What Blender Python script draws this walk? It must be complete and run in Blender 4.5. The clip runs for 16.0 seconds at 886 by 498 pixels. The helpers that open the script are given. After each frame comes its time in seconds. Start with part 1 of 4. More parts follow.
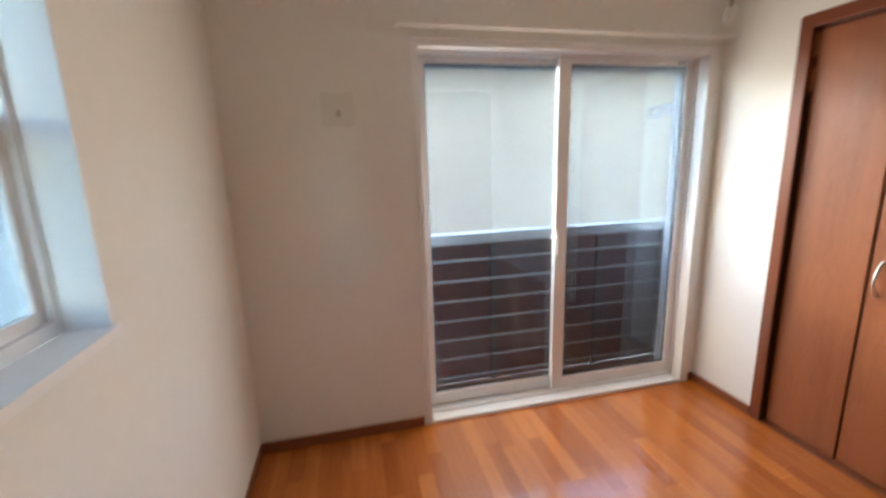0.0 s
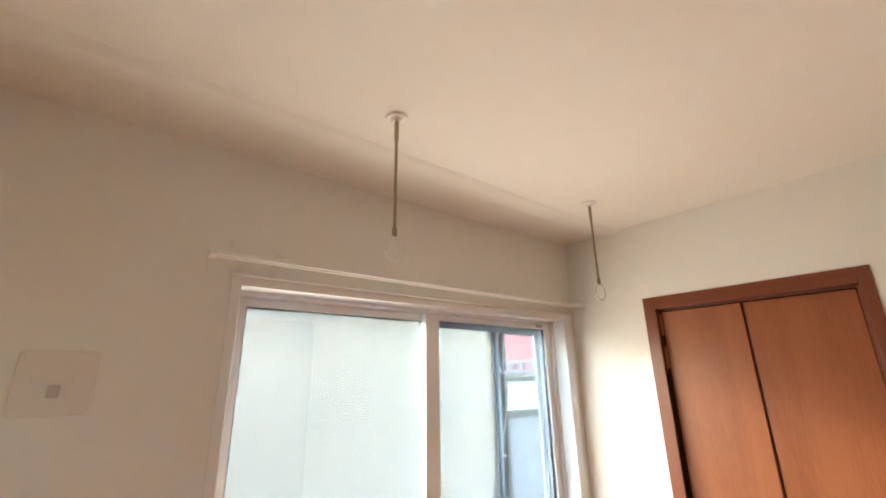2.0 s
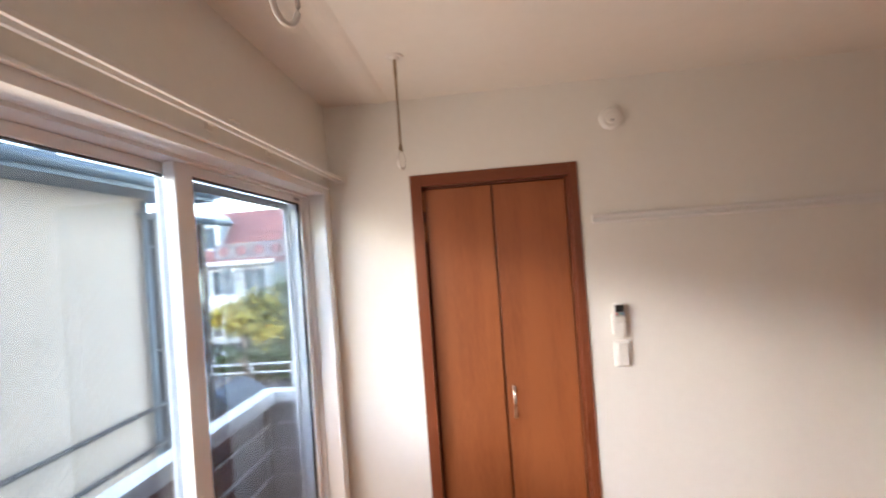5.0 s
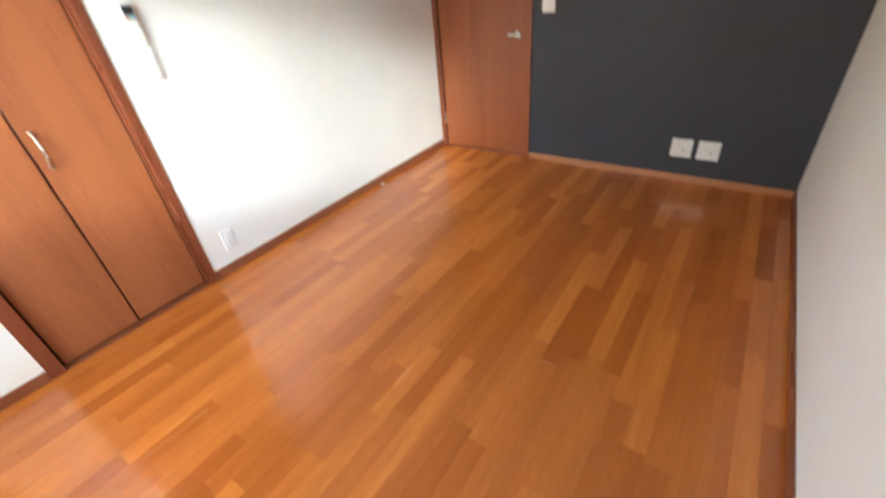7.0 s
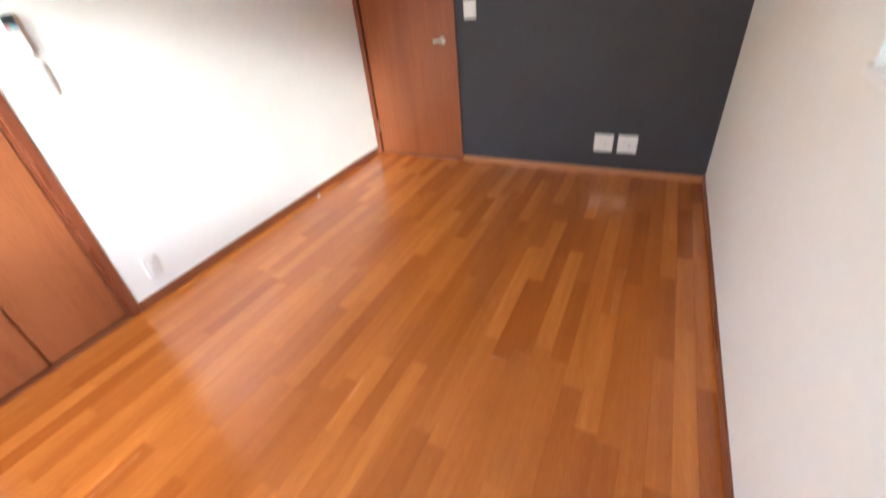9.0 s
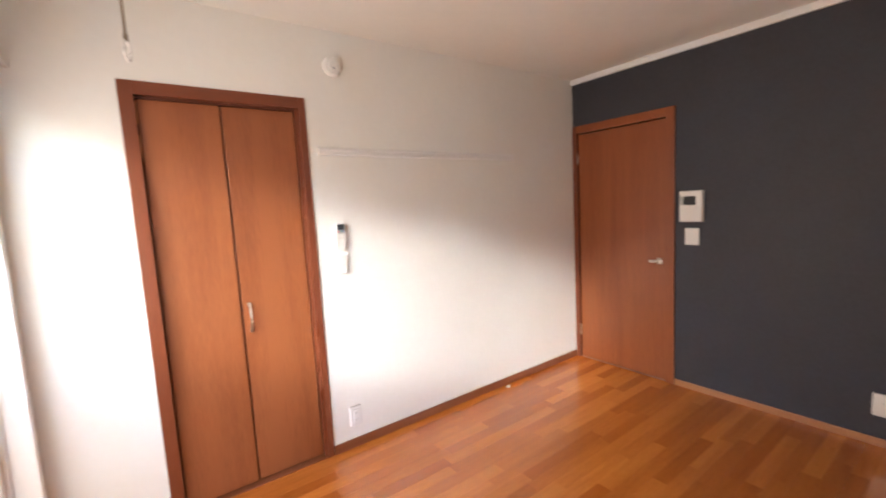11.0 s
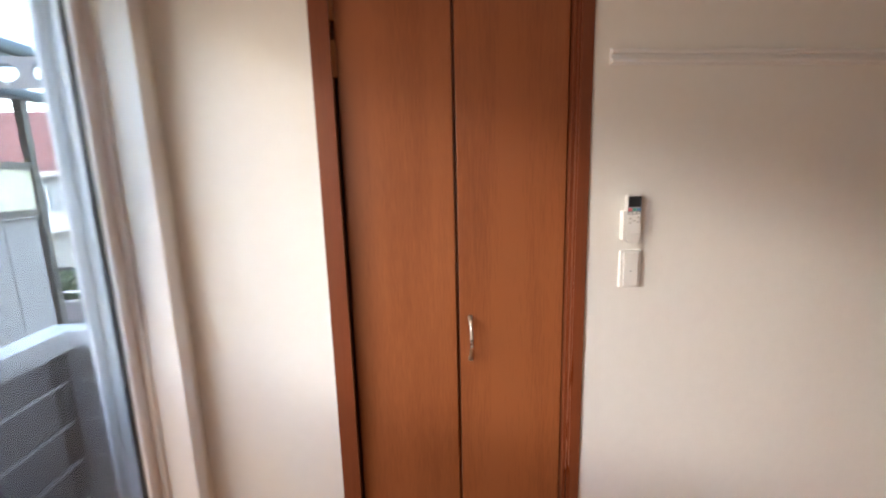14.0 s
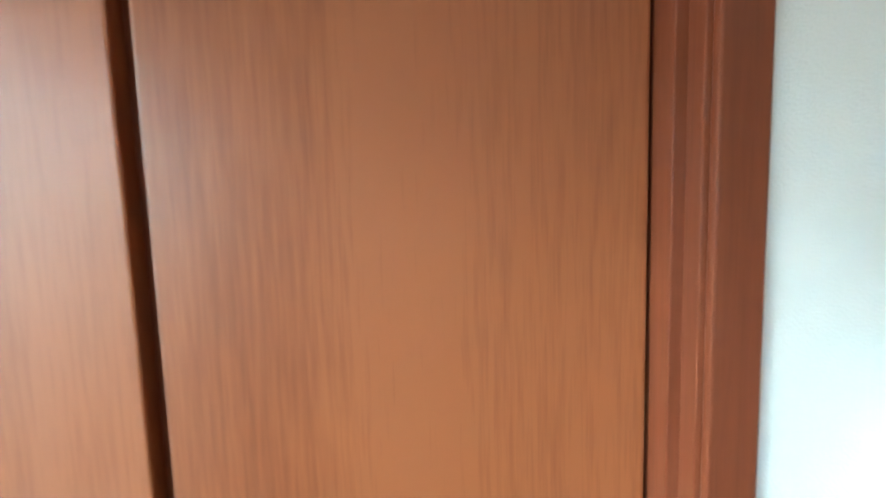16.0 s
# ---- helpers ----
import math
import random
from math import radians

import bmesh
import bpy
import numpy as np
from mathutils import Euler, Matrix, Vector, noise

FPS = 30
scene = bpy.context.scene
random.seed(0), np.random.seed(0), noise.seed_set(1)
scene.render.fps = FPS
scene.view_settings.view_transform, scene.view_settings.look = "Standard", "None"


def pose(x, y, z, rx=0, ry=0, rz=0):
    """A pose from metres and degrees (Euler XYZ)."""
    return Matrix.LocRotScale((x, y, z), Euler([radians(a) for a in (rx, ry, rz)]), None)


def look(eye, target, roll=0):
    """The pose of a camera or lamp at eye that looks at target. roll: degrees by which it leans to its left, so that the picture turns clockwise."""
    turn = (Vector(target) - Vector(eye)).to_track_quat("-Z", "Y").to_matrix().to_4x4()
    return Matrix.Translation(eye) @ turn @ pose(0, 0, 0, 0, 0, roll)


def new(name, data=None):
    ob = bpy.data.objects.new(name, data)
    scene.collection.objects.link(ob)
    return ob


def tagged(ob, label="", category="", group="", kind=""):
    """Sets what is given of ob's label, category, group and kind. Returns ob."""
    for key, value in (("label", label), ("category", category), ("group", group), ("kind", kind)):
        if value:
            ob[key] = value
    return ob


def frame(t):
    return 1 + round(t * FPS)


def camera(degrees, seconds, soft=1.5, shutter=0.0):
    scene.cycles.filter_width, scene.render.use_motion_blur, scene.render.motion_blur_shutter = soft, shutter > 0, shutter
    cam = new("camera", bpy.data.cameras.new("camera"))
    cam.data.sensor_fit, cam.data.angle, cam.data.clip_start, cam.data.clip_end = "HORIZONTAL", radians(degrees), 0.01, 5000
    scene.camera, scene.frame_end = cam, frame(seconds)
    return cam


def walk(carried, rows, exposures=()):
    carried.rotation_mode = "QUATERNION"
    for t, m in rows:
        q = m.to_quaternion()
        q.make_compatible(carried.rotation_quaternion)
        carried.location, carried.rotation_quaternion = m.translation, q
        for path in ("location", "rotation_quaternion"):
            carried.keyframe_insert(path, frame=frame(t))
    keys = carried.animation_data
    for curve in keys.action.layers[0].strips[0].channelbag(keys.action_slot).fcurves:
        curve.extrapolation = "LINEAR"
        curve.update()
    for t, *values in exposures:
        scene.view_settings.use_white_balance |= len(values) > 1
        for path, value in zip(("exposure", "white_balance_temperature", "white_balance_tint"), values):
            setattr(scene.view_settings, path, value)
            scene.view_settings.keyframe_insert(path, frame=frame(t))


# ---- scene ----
cam = camera(93.5, 16.0, soft=1.8, shutter=0.4)
PATH = [
    (0, (2.073, -2.118, 1.452), (0.165, -1.682, 1.039), -1.8),
    (0.5, (1.869, -2.109, 1.553), (0.075, -1.226, 1.507), -2.2),
    (1, (1.679, -2.087, 1.619), (-0.004, -1.029, 1.831), -0.9),
    (1.5, (1.525, -2.03, 1.67), (-0.095, -0.942, 2.104), 0.1),
    (2, (1.401, -2.037, 1.7), (-0.097, -0.849, 2.285), -0.9),
    (2.5, (1.335, -2.03, 1.702), (-0.089, -0.765, 2.312), -1.3),
    (3, (1.307, -2.013, 1.702), (-0.121, -0.733, 2.269), -1.1),
    (3.2, (1.292, -2.004, 1.698), (-0.166, -0.729, 2.199), -1.3),
    (5.5, (0.555, -2.066, 1.631), (1.016, -0.122, 1.536), -4.2),
    (6, (0.456, -2.184, 1.519), (1.456, -0.476, 1.23), -4.4),
    (6.5, (0.46, -2.274, 1.459), (1.744, -0.881, 0.819), -4.8),
    (7, (0.454, -2.24, 1.369), (1.771, -1.225, 0.258), -6.0),
    (7.5, (0.437, -2.184, 1.242), (1.596, -1.458, -0.218), -7.2),
    (8, (0.429, -2.146, 1.25), (1.461, -1.602, -0.375), -3.6),
    (8.5, (0.433, -2.105, 1.308), (1.548, -1.57, -0.264), -3.0),
    (9, (0.457, -2.248, 1.352), (1.922, -1.452, 0.248), -5.9),
    (9.2, (0.44, -2.251, 1.375), (2.023, -1.402, 0.494), -4.9),
    (11.3, (0.412, -2.304, 1.47), (1.377, -0.562, 1.284), -2.2),
    (11.5, (0.389, -2.27, 1.503), (1.161, -0.439, 1.282), -1.7),
    (12, (0.374, -2.174, 1.509), (0.664, -0.245, 1.218), -1.6),
    (12.5, (0.388, -2.068, 1.487), (0.445, -0.096, 1.165), -1.5),
    (13, (0.412, -1.836, 1.472), (0.562, 0.134, 1.168), -1.4),
    (13.5, (0.575, -1.549, 1.452), (0.71, 0.427, 1.179), 0.1),
    (14, (0.646, -1.251, 1.442), (0.827, 0.709, 1.087), -1.5),
    (14.5, (0.801, -0.913, 1.461), (1.165, 1.027, 1.137), -2.3),
    (15.2, (0.914, -0.53, 1.471), (1.156, 1.439, 1.217), -2.1),
    (15.5, (0.953, -0.416, 1.466), (1.198, 1.554, 1.224), -1.1),
    (15.6, (0.938, -0.365, 1.479), (1.265, 1.595, 1.248), -1.1),
    (16, (0.978, -0.255, 1.494), (1.179, 1.726, 1.312), -1.7),
]
EXPOSURES = [(0, 5.5, 6350, 2), (1, 5.55, 6550, -2), (2, 5.8, 6800, 0), (3.2, 5.72, 6800, 2), (5.5, 5.35, 6700, 13), (6, 5.45, 6700, 15),
             (6.5, 6.0, 6200, 3), (7, 6.2, 5700, -6), (8, 6.55, 5550, -5), (9, 6.38, 5750, 0), (11.5, 5.9, 6450, 8), (12.5, 5.52, 6750, 8),
             (13.5, 5.05, 6950, 10), (14.5, 5.05, 6650, 10), (15, 5.6, 5950, 2), (15.5, 5.7, 5500, -8), (16, 5.98, 4800, -20)]
walk(cam, [(t, look(eye, target, roll)) for t, eye, target, roll in PATH], EXPOSURES)

# ---- world and light ----
world = bpy.data.worlds.new("world")
scene.world = world
world.use_nodes = True
wn = world.node_tree
sky = wn.nodes.new("ShaderNodeTexSky")
sky.sky_type = 'NISHITA'
sky.sun_disc = False
SUN_EL, SUN_AZ = radians(17.5), radians(249)   # azimuth clockwise from +y
sky.sun_elevation, sky.sun_rotation = SUN_EL, SUN_AZ
sky.dust_density, sky.air_density, sky.ozone_density = 0.35, 0.85, 0.6
wn.nodes["Background"].inputs[1].default_value = 0.14
wn.links.new(sky.outputs[0], wn.nodes["Background"].inputs[0])
sun = new("sun", bpy.data.lights.new("sun", 'SUN'))
sun.data.energy, sun.data.angle, sun.data.color = 0.036, radians(5.5), (1.0, 0.985, 0.965)
sdir = Vector((math.sin(SUN_AZ) * math.cos(SUN_EL), math.cos(SUN_AZ) * math.cos(SUN_EL), math.sin(SUN_EL)))
sun.matrix_world = look(sdir * 30, (0, 0, 0))
# the sky's light in the window opening
opening = new("window_light", bpy.data.lights.new("window_light", 'AREA'))
opening.data.shape, opening.data.size, opening.data.size_y = 'RECTANGLE', 1.45, 1.85
opening.data.energy, opening.data.color = 0.60, (1.0, 0.83, 0.69)
opening.matrix_world = look((-0.14, -0.93, 1.02), (1.6, -1.05, 0.78))


# ---- materials ----
def mat(name, base, rough=0.5, metal=0.0, var=0.06, scale=8.0, bump=0.0, bscale=200.0, stretch=(1, 1, 1), per=0.0, rvar=0.08, spec=0.5, detail=4):
    """A plain surface: two scales of tone, uneven gloss, fine relief; per: spread from piece to piece."""
    m = bpy.data.materials.new(name)
    m.use_nodes = True
    nt = m.node_tree
    n, l = nt.nodes, nt.links
    b = n["Principled BSDF"]
    b.inputs["Metallic"].default_value = metal
    b.inputs["Specular IOR Level"].default_value = spec
    tc = n.new("ShaderNodeTexCoord")
    mp = n.new("ShaderNodeMapping")
    mp.inputs["Scale"].default_value = stretch
    l.new(tc.outputs["Object"], mp.inputs["Vector"])
    big = n.new("ShaderNodeTexNoise")
    big.inputs["Scale"].default_value, big.inputs["Detail"].default_value = scale, detail
    fine = n.new("ShaderNodeTexNoise")
    fine.inputs["Scale"].default_value, fine.inputs["Detail"].default_value = scale * 9, 3
    l.new(mp.outputs[0], big.inputs["Vector"])
    l.new(mp.outputs[0], fine.inputs["Vector"])
    add = n.new("ShaderNodeMath")
    add.operation = 'ADD'
    l.new(big.outputs[0], add.inputs[0])
    l.new(fine.outputs[0], add.inputs[1])
    ramp = n.new("ShaderNodeMapRange")
    ramp.inputs["From Min"].default_value, ramp.inputs["From Max"].default_value = 0.6, 1.4
    ramp.inputs["To Min"].default_value, ramp.inputs["To Max"].default_value = 1 - var, 1 + var
    l.new(add.outputs[0], ramp.inputs["Value"])
    hsv = n.new("ShaderNodeHueSaturation")
    hsv.inputs["Color"].default_value = (*base, 1)
    val = ramp.outputs[0]
    if per:
        oi = n.new("ShaderNodeObjectInfo")
        pr = n.new("ShaderNodeMapRange")
        pr.inputs["To Min"].default_value, pr.inputs["To Max"].default_value = 1 - per, 1 + per
        l.new(oi.outputs["Random"], pr.inputs["Value"])
        mul = n.new("ShaderNodeMath")
        mul.operation = 'MULTIPLY'
        l.new(val, mul.inputs[0])
        l.new(pr.outputs[0], mul.inputs[1])
        val = mul.outputs[0]
    l.new(val, hsv.inputs["Value"])
    l.new(hsv.outputs[0], b.inputs["Base Color"])
    rr = n.new("ShaderNodeMapRange")
    rr.inputs["To Min"].default_value, rr.inputs["To Max"].default_value = max(0.02, rough - rvar), rough + rvar
    l.new(big.outputs[0], rr.inputs["Value"])
    l.new(rr.outputs[0], b.inputs["Roughness"])
    if bump:
        bn = n.new("ShaderNodeTexNoise")
        bn.inputs["Scale"].default_value, bn.inputs["Detail"].default_value = bscale, 3
        l.new(mp.outputs[0], bn.inputs["Vector"])
        bp = n.new("ShaderNodeBump")
        bp.inputs["Strength"].default_value, bp.inputs["Distance"].default_value = bump, 0.001
        l.new(bn.outputs[0], bp.inputs["Height"])
        l.new(bp.outputs[0], b.inputs["Normal"])
    return m


def wood(name, dark, light, axis, rough=0.3, fine=110.0, per=0.0, coat=0.0, mottle=1.0, gw=0.5, pore=22, pw=0.46):
    """Grained wood; axis: the way the grain runs (0 x, 1 y, 2 z)."""
    m = bpy.data.materials.new(name)
    m.use_nodes = True
    nt = m.node_tree
    n, l = nt.nodes, nt.links
    b = n["Principled BSDF"]
    tc = n.new("ShaderNodeTexCoord")
    vec = tc.outputs["Object"]
    oi = n.new("ShaderNodeObjectInfo")
    if per:
        cm = n.new("ShaderNodeCombineXYZ")
        k = n.new("ShaderNodeMath")
        k.operation = 'MULTIPLY'
        k.inputs[1].default_value = 37.0
        l.new(oi.outputs["Random"], k.inputs[0])
        for i in range(3):
            l.new(k.outputs[0], cm.inputs[i])
        va = n.new("ShaderNodeVectorMath")
        l.new(vec, va.inputs[0])
        l.new(cm.outputs[0], va.inputs[1])
        vec = va.outputs[0]

    def field(s_across, s_along, detail, dist=0.0):
        mp = n.new("ShaderNodeMapping")
        sc = [s_across] * 3
        sc[axis] = s_along
        mp.inputs["Scale"].default_value = sc
        l.new(vec, mp.inputs["Vector"])
        t = n.new("ShaderNodeTexNoise")
        t.inputs["Scale"].default_value, t.inputs["Detail"].default_value = 1.0, detail
        t.inputs["Distortion"].default_value = dist
        l.new(mp.outputs[0], t.inputs["Vector"])
        return t.outputs[0]

    grain, pores, broad = field(fine, 2.2, 5, 0.6), field(max(fine * 5, 300), pore, 2), field(9, 0.7, 3, 0.4)
    mixv = n.new("ShaderNodeMath")
    mixv.operation = 'MULTIPLY_ADD'
    mixv.inputs[1].default_value = gw
    l.new(grain, mixv.inputs[0])
    k2 = n.new("ShaderNodeMath")
    k2.operation = 'MULTIPLY'
    k2.inputs[1].default_value = 0.5 * mottle
    l.new(broad, k2.inputs[0])
    l.new(k2.outputs[0], mixv.inputs[2])
    k3 = n.new("ShaderNodeMath")
    k3.operation = 'MULTIPLY_ADD'
    k3.inputs[1].default_value = pw
    l.new(pores, k3.inputs[0])
    l.new(mixv.outputs[0], k3.inputs[2])
    rp = n.new("ShaderNodeMapRange")
    rp.inputs["From Min"].default_value, rp.inputs["From Max"].default_value = 0.45 - (0.5 - gw) * 0.5 - (0.46 - pw) * 0.5, 1.0 - (0.5 - gw) * 0.6 - (0.46 - pw) * 0.5
    l.new(k3.outputs[0], rp.inputs["Value"])
    mx = n.new("ShaderNodeMix")
    mx.data_type = 'RGBA'
    mx.inputs["A"].default_value, mx.inputs["B"].default_value = (*dark, 1), (*light, 1)
    l.new(rp.outputs[0], mx.inputs["Factor"])
    out = mx.outputs["Result"]
    if per:
        # darker boards are redder, pale ones yellower
        tone = n.new("ShaderNodeMix")
        tone.data_type = 'RGBA'
        tone.inputs["A"].default_value = (1 - 0.9 * per, 1 - 1.25 * per, 1 - 1.5 * per, 1)
        tone.inputs["B"].default_value = (1 + 0.7 * per, 1 + 1.1 * per, 1 + 1.6 * per, 1)
        l.new(oi.outputs["Random"], tone.inputs["Factor"])
        tint = n.new("ShaderNodeMix")
        tint.data_type, tint.blend_type = 'RGBA', 'MULTIPLY'
        tint.clamp_result = False
        tint.inputs["Factor"].default_value = 1.0
        l.new(out, tint.inputs["A"])
        l.new(tone.outputs["Result"], tint.inputs["B"])
        out = tint.outputs["Result"]
    l.new(out, b.inputs["Base Color"])
    rr = n.new("ShaderNodeMapRange")
    rr.inputs["To Min"].default_value, rr.inputs["To Max"].default_value = rough - 0.06, rough + 0.1
    l.new(broad, rr.inputs["Value"])
    l.new(rr.outputs[0], b.inputs["Roughness"])
    b.inputs["Coat Weight"].default_value, b.inputs["Coat Roughness"].default_value = coat, 0.07
    bp = n.new("ShaderNodeBump")
    bp.inputs["Strength"].default_value, bp.inputs["Distance"].default_value = 0.15, 0.0005
    l.new(pores, bp.inputs["Height"])
    l.new(bp.outputs[0], b.inputs["Normal"])
    return m


# the tint darkens the view outside, evening out bright daylight against the room
def glass(name, tint=(0.52, 0.525, 0.53)):
    m = bpy.data.materials.new(name)
    m.use_nodes = True
    n, l = m.node_tree.nodes, m.node_tree.links
    n.remove(n["Principled BSDF"])
    tr, gl, fr, mx = (n.new(k) for k in ("ShaderNodeBsdfTransparent", "ShaderNodeBsdfGlossy", "ShaderNodeLayerWeight", "ShaderNodeMixShader"))
    tr.inputs[0].default_value = (*tint, 1)
    gl.inputs["Roughness"].default_value = 0.02
    fr.inputs["Blend"].default_value = 0.5
    pw, sc_ = n.new("ShaderNodeMath"), n.new("ShaderNodeMath")
    pw.operation, sc_.operation = 'POWER', 'MULTIPLY_ADD'
    pw.inputs[1].default_value, sc_.inputs[1].default_value, sc_.inputs[2].default_value = 5.0, 0.9, 0.035
    l.new(fr.outputs["Facing"], pw.inputs[0])
    l.new(pw.outputs[0], sc_.inputs[0])
    l.new(sc_.outputs[0], mx.inputs[0])
    l.new(tr.outputs[0], mx.inputs[1])
    l.new(gl.outputs[0], mx.inputs[2])
    l.new(mx.outputs[0], n["Material Output"].inputs[0])
    return m


M_PAPER = mat("wallpaper", (0.83, 0.82, 0.775), 0.75, var=0.02, scale=3, bump=0.5, bscale=420, spec=0.25)
M_CEIL = mat("ceiling_paper", (0.83, 0.815, 0.765), 0.8, var=0.02, scale=2.5, bump=0.4, bscale=380, spec=0.2)
M_NAVY = mat("charcoal_wallpaper", (0.045, 0.047, 0.058), 0.6, var=0.12, scale=5, bump=0.6, bscale=420, spec=0.35)
M_DOOR = wood("door_wood", (0.160, 0.040, 0.0125), (0.31, 0.097, 0.032), 2, 0.38, 60, mottle=1.7, gw=0.2, pore=16, pw=0.55)
M_CASE = wood("casing_wood", (0.14, 0.036, 0.015), (0.21, 0.058, 0.023), 2, 0.28, 90)
M_CASEY = wood("casing_wood_level", (0.14, 0.036, 0.015), (0.21, 0.058, 0.023), 0, 0.28, 90)
M_DOOR2 = wood("room_door_wood", (0.17, 0.044, 0.013), (0.32, 0.095, 0.028), 2, 0.30, 80, mottle=1.2, gw=0.3, pore=16)
M_BASEB = wood("skirting_wood", (0.17, 0.055, 0.022), (0.28, 0.09, 0.036), 0, 0.3, 90)
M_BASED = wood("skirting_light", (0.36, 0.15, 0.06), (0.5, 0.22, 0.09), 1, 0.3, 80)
M_PLANK = wood("floor_plank", (0.34, 0.088, 0.012), (0.56, 0.172, 0.026), 0, 0.22, 34, per=0.27, coat=0.5, gw=0.4)
M_GROOVE = mat("floor_joint", (0.10, 0.04, 0.015), 0.6)
M_DARKGAP = mat("shadow_gap", (0.13, 0.036, 0.018), 0.5)
M_VINYL = mat("white_window_vinyl", (0.85, 0.85, 0.85), 0.35, var=0.02, scale=4, spec=0.4)
M_TRIMW = mat("white_painted_trim", (0.85, 0.845, 0.83), 0.4, var=0.02, scale=4, spec=0.4)
M_GASKET = mat("black_gasket", (0.03, 0.03, 0.032), 0.6)
M_GLASS = glass("view_dimming_glass")
M_WIRE = mat("glass_wire", (0.28, 0.28, 0.28), 0.5, metal=0.3)
M_PLASTIC = mat("white_plastic", (0.80, 0.79, 0.76), 0.35, var=0.015, scale=15, spec=0.45)
M_PLASTIC2 = mat("ivory_plastic", (0.77, 0.74, 0.685), 0.4, var=0.02, scale=12)
M_PLUG = mat("grey_beige_plug", (0.55, 0.51, 0.45), 0.5, var=0.03, scale=20)
# near-black brown that paints the shade in the closet's hinge-side gap
M_GAP_SHADE = mat("dark_brown_gap_shade", (0.035, 0.016, 0.016), 0.5, var=0.1, scale=10)
M_STEEL = mat("brushed_nickel", (0.62, 0.58, 0.52), 0.28, metal=1.0, var=0.05, scale=30)
M_ROD = mat("bronze_rod", (0.33, 0.27, 0.2), 0.35, metal=0.9, var=0.08, scale=30)
M_SCREEN = mat("display_glass", (0.02, 0.022, 0.026), 0.15)
M_RED = mat("red_key", (0.65, 0.12, 0.14), 0.4)
M_TEAL = mat("green_key", (0.10, 0.38, 0.30), 0.4)
M_BLUE = mat("blue_key", (0.10, 0.24, 0.42), 0.4)
M_GREY = mat("grey_key", (0.32, 0.32, 0.33), 0.5)
M_RAILW = mat("white_aluminium", (0.78, 0.78, 0.78), 0.35, var=0.03, scale=6)
M_SMOKE = mat("brown_smoked_panel", (0.17, 0.072, 0.063), 0.12, var=0.1, scale=3, rvar=0.03, spec=0.6)
M_STUCCO = mat("cream_stucco", (0.64, 0.53, 0.435), 0.85, var=0.06, scale=1.2, bump=0.8, bscale=60, spec=0.2)
M_OWN = mat("grey_siding", (0.55, 0.56, 0.57), 0.8, var=0.05, scale=2, bump=0.5, bscale=50)
M_TILE = mat("slate_roofing", (0.16, 0.19, 0.22), 0.6, var=0.15, scale=3, bump=0.5, bscale=30)
M_GUTTER = mat("grey_blue_gutter", (0.12, 0.16, 0.19), 0.45, var=0.08, scale=4)
M_POST = mat("dark_bronze_aluminium", (0.06, 0.055, 0.055), 0.45, var=0.1, scale=5)
M_PANE2 = mat("pale_yellow_panel", (0.78, 0.74, 0.58), 0.5, var=0.03, scale=2)
M_FENCE = mat("mauve_grey_sheet", (0.36, 0.34, 0.35), 0.55, var=0.05, scale=2)
M_REDROOF = mat("red_roofing", (0.30, 0.125, 0.115), 0.7, var=0.1, scale=2, bump=0.4, bscale=20)
M_HOUSE2 = mat("grey_house_wall", (0.42, 0.45, 0.46), 0.8, var=0.08, scale=0.8)
M_HPANE = mat("far_window_pane", (0.10, 0.14, 0.16), 0.15)
M_BARK = mat("bark", (0.14, 0.10, 0.075), 0.9, var=0.25, scale=6, bump=1.0, bscale=30)
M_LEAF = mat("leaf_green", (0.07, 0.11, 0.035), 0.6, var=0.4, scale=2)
# yellow leaf colour that paints low sunlight onto part of a crown
M_LEAF_SUNLIT = mat("leaf_painted_sunlit", (0.55, 0.42, 0.06), 0.6, var=0.3, scale=2)
M_ASPHALT = mat("asphalt", (0.06, 0.06, 0.062), 0.9, var=0.2, scale=0.8, bump=0.6, bscale=40)
M_CONC = mat("concrete_pole", (0.42, 0.38, 0.32), 0.85, var=0.1, scale=3)
M_CABLE = mat("black_cable", (0.03, 0.03, 0.03), 0.6)
M_CAR = mat("dark_car_paint", (0.05, 0.06, 0.07), 0.2, spec=0.6)
M_TYRE = mat("tyre_rubber", (0.02, 0.02, 0.02), 0.8)
M_ORANGE = mat("orange_reflector", (0.75, 0.32, 0.05), 0.4)


# ---- building helpers ----
def box(bm, x0, y0, z0, x1, y1, z1, bevel=0.0, rot=None):
    r = bmesh.ops.create_cube(bm, size=1.0)
    c = Vector(((x0 + x1) / 2, (y0 + y1) / 2, (z0 + z1) / 2))
    for v in r["verts"]:
        p = Vector((v.co.x * (x1 - x0), v.co.y * (y1 - y0), v.co.z * (z1 - z0)))
        v.co = (rot @ p if rot else p) + c
    if bevel:
        es = list({e for v in r["verts"] for e in v.link_edges})
        bmesh.ops.bevel(bm, geom=es, offset=bevel, segments=2, affect='EDGES', profile=0.6)
    return bm


def cyl(bm, p0, p1, r0, r1=None, seg=16):
    p0, p1 = Vector(p0), Vector(p1)
    d = p1 - p0
    m = Matrix.Translation((p0 + p1) / 2) @ d.to_track_quat("Z", "Y").to_matrix().to_4x4()
    bmesh.ops.create_cone(bm, cap_ends=True, segments=seg, radius1=r0, radius2=r0 if r1 is None else r1, depth=d.length, matrix=m)
    return bm


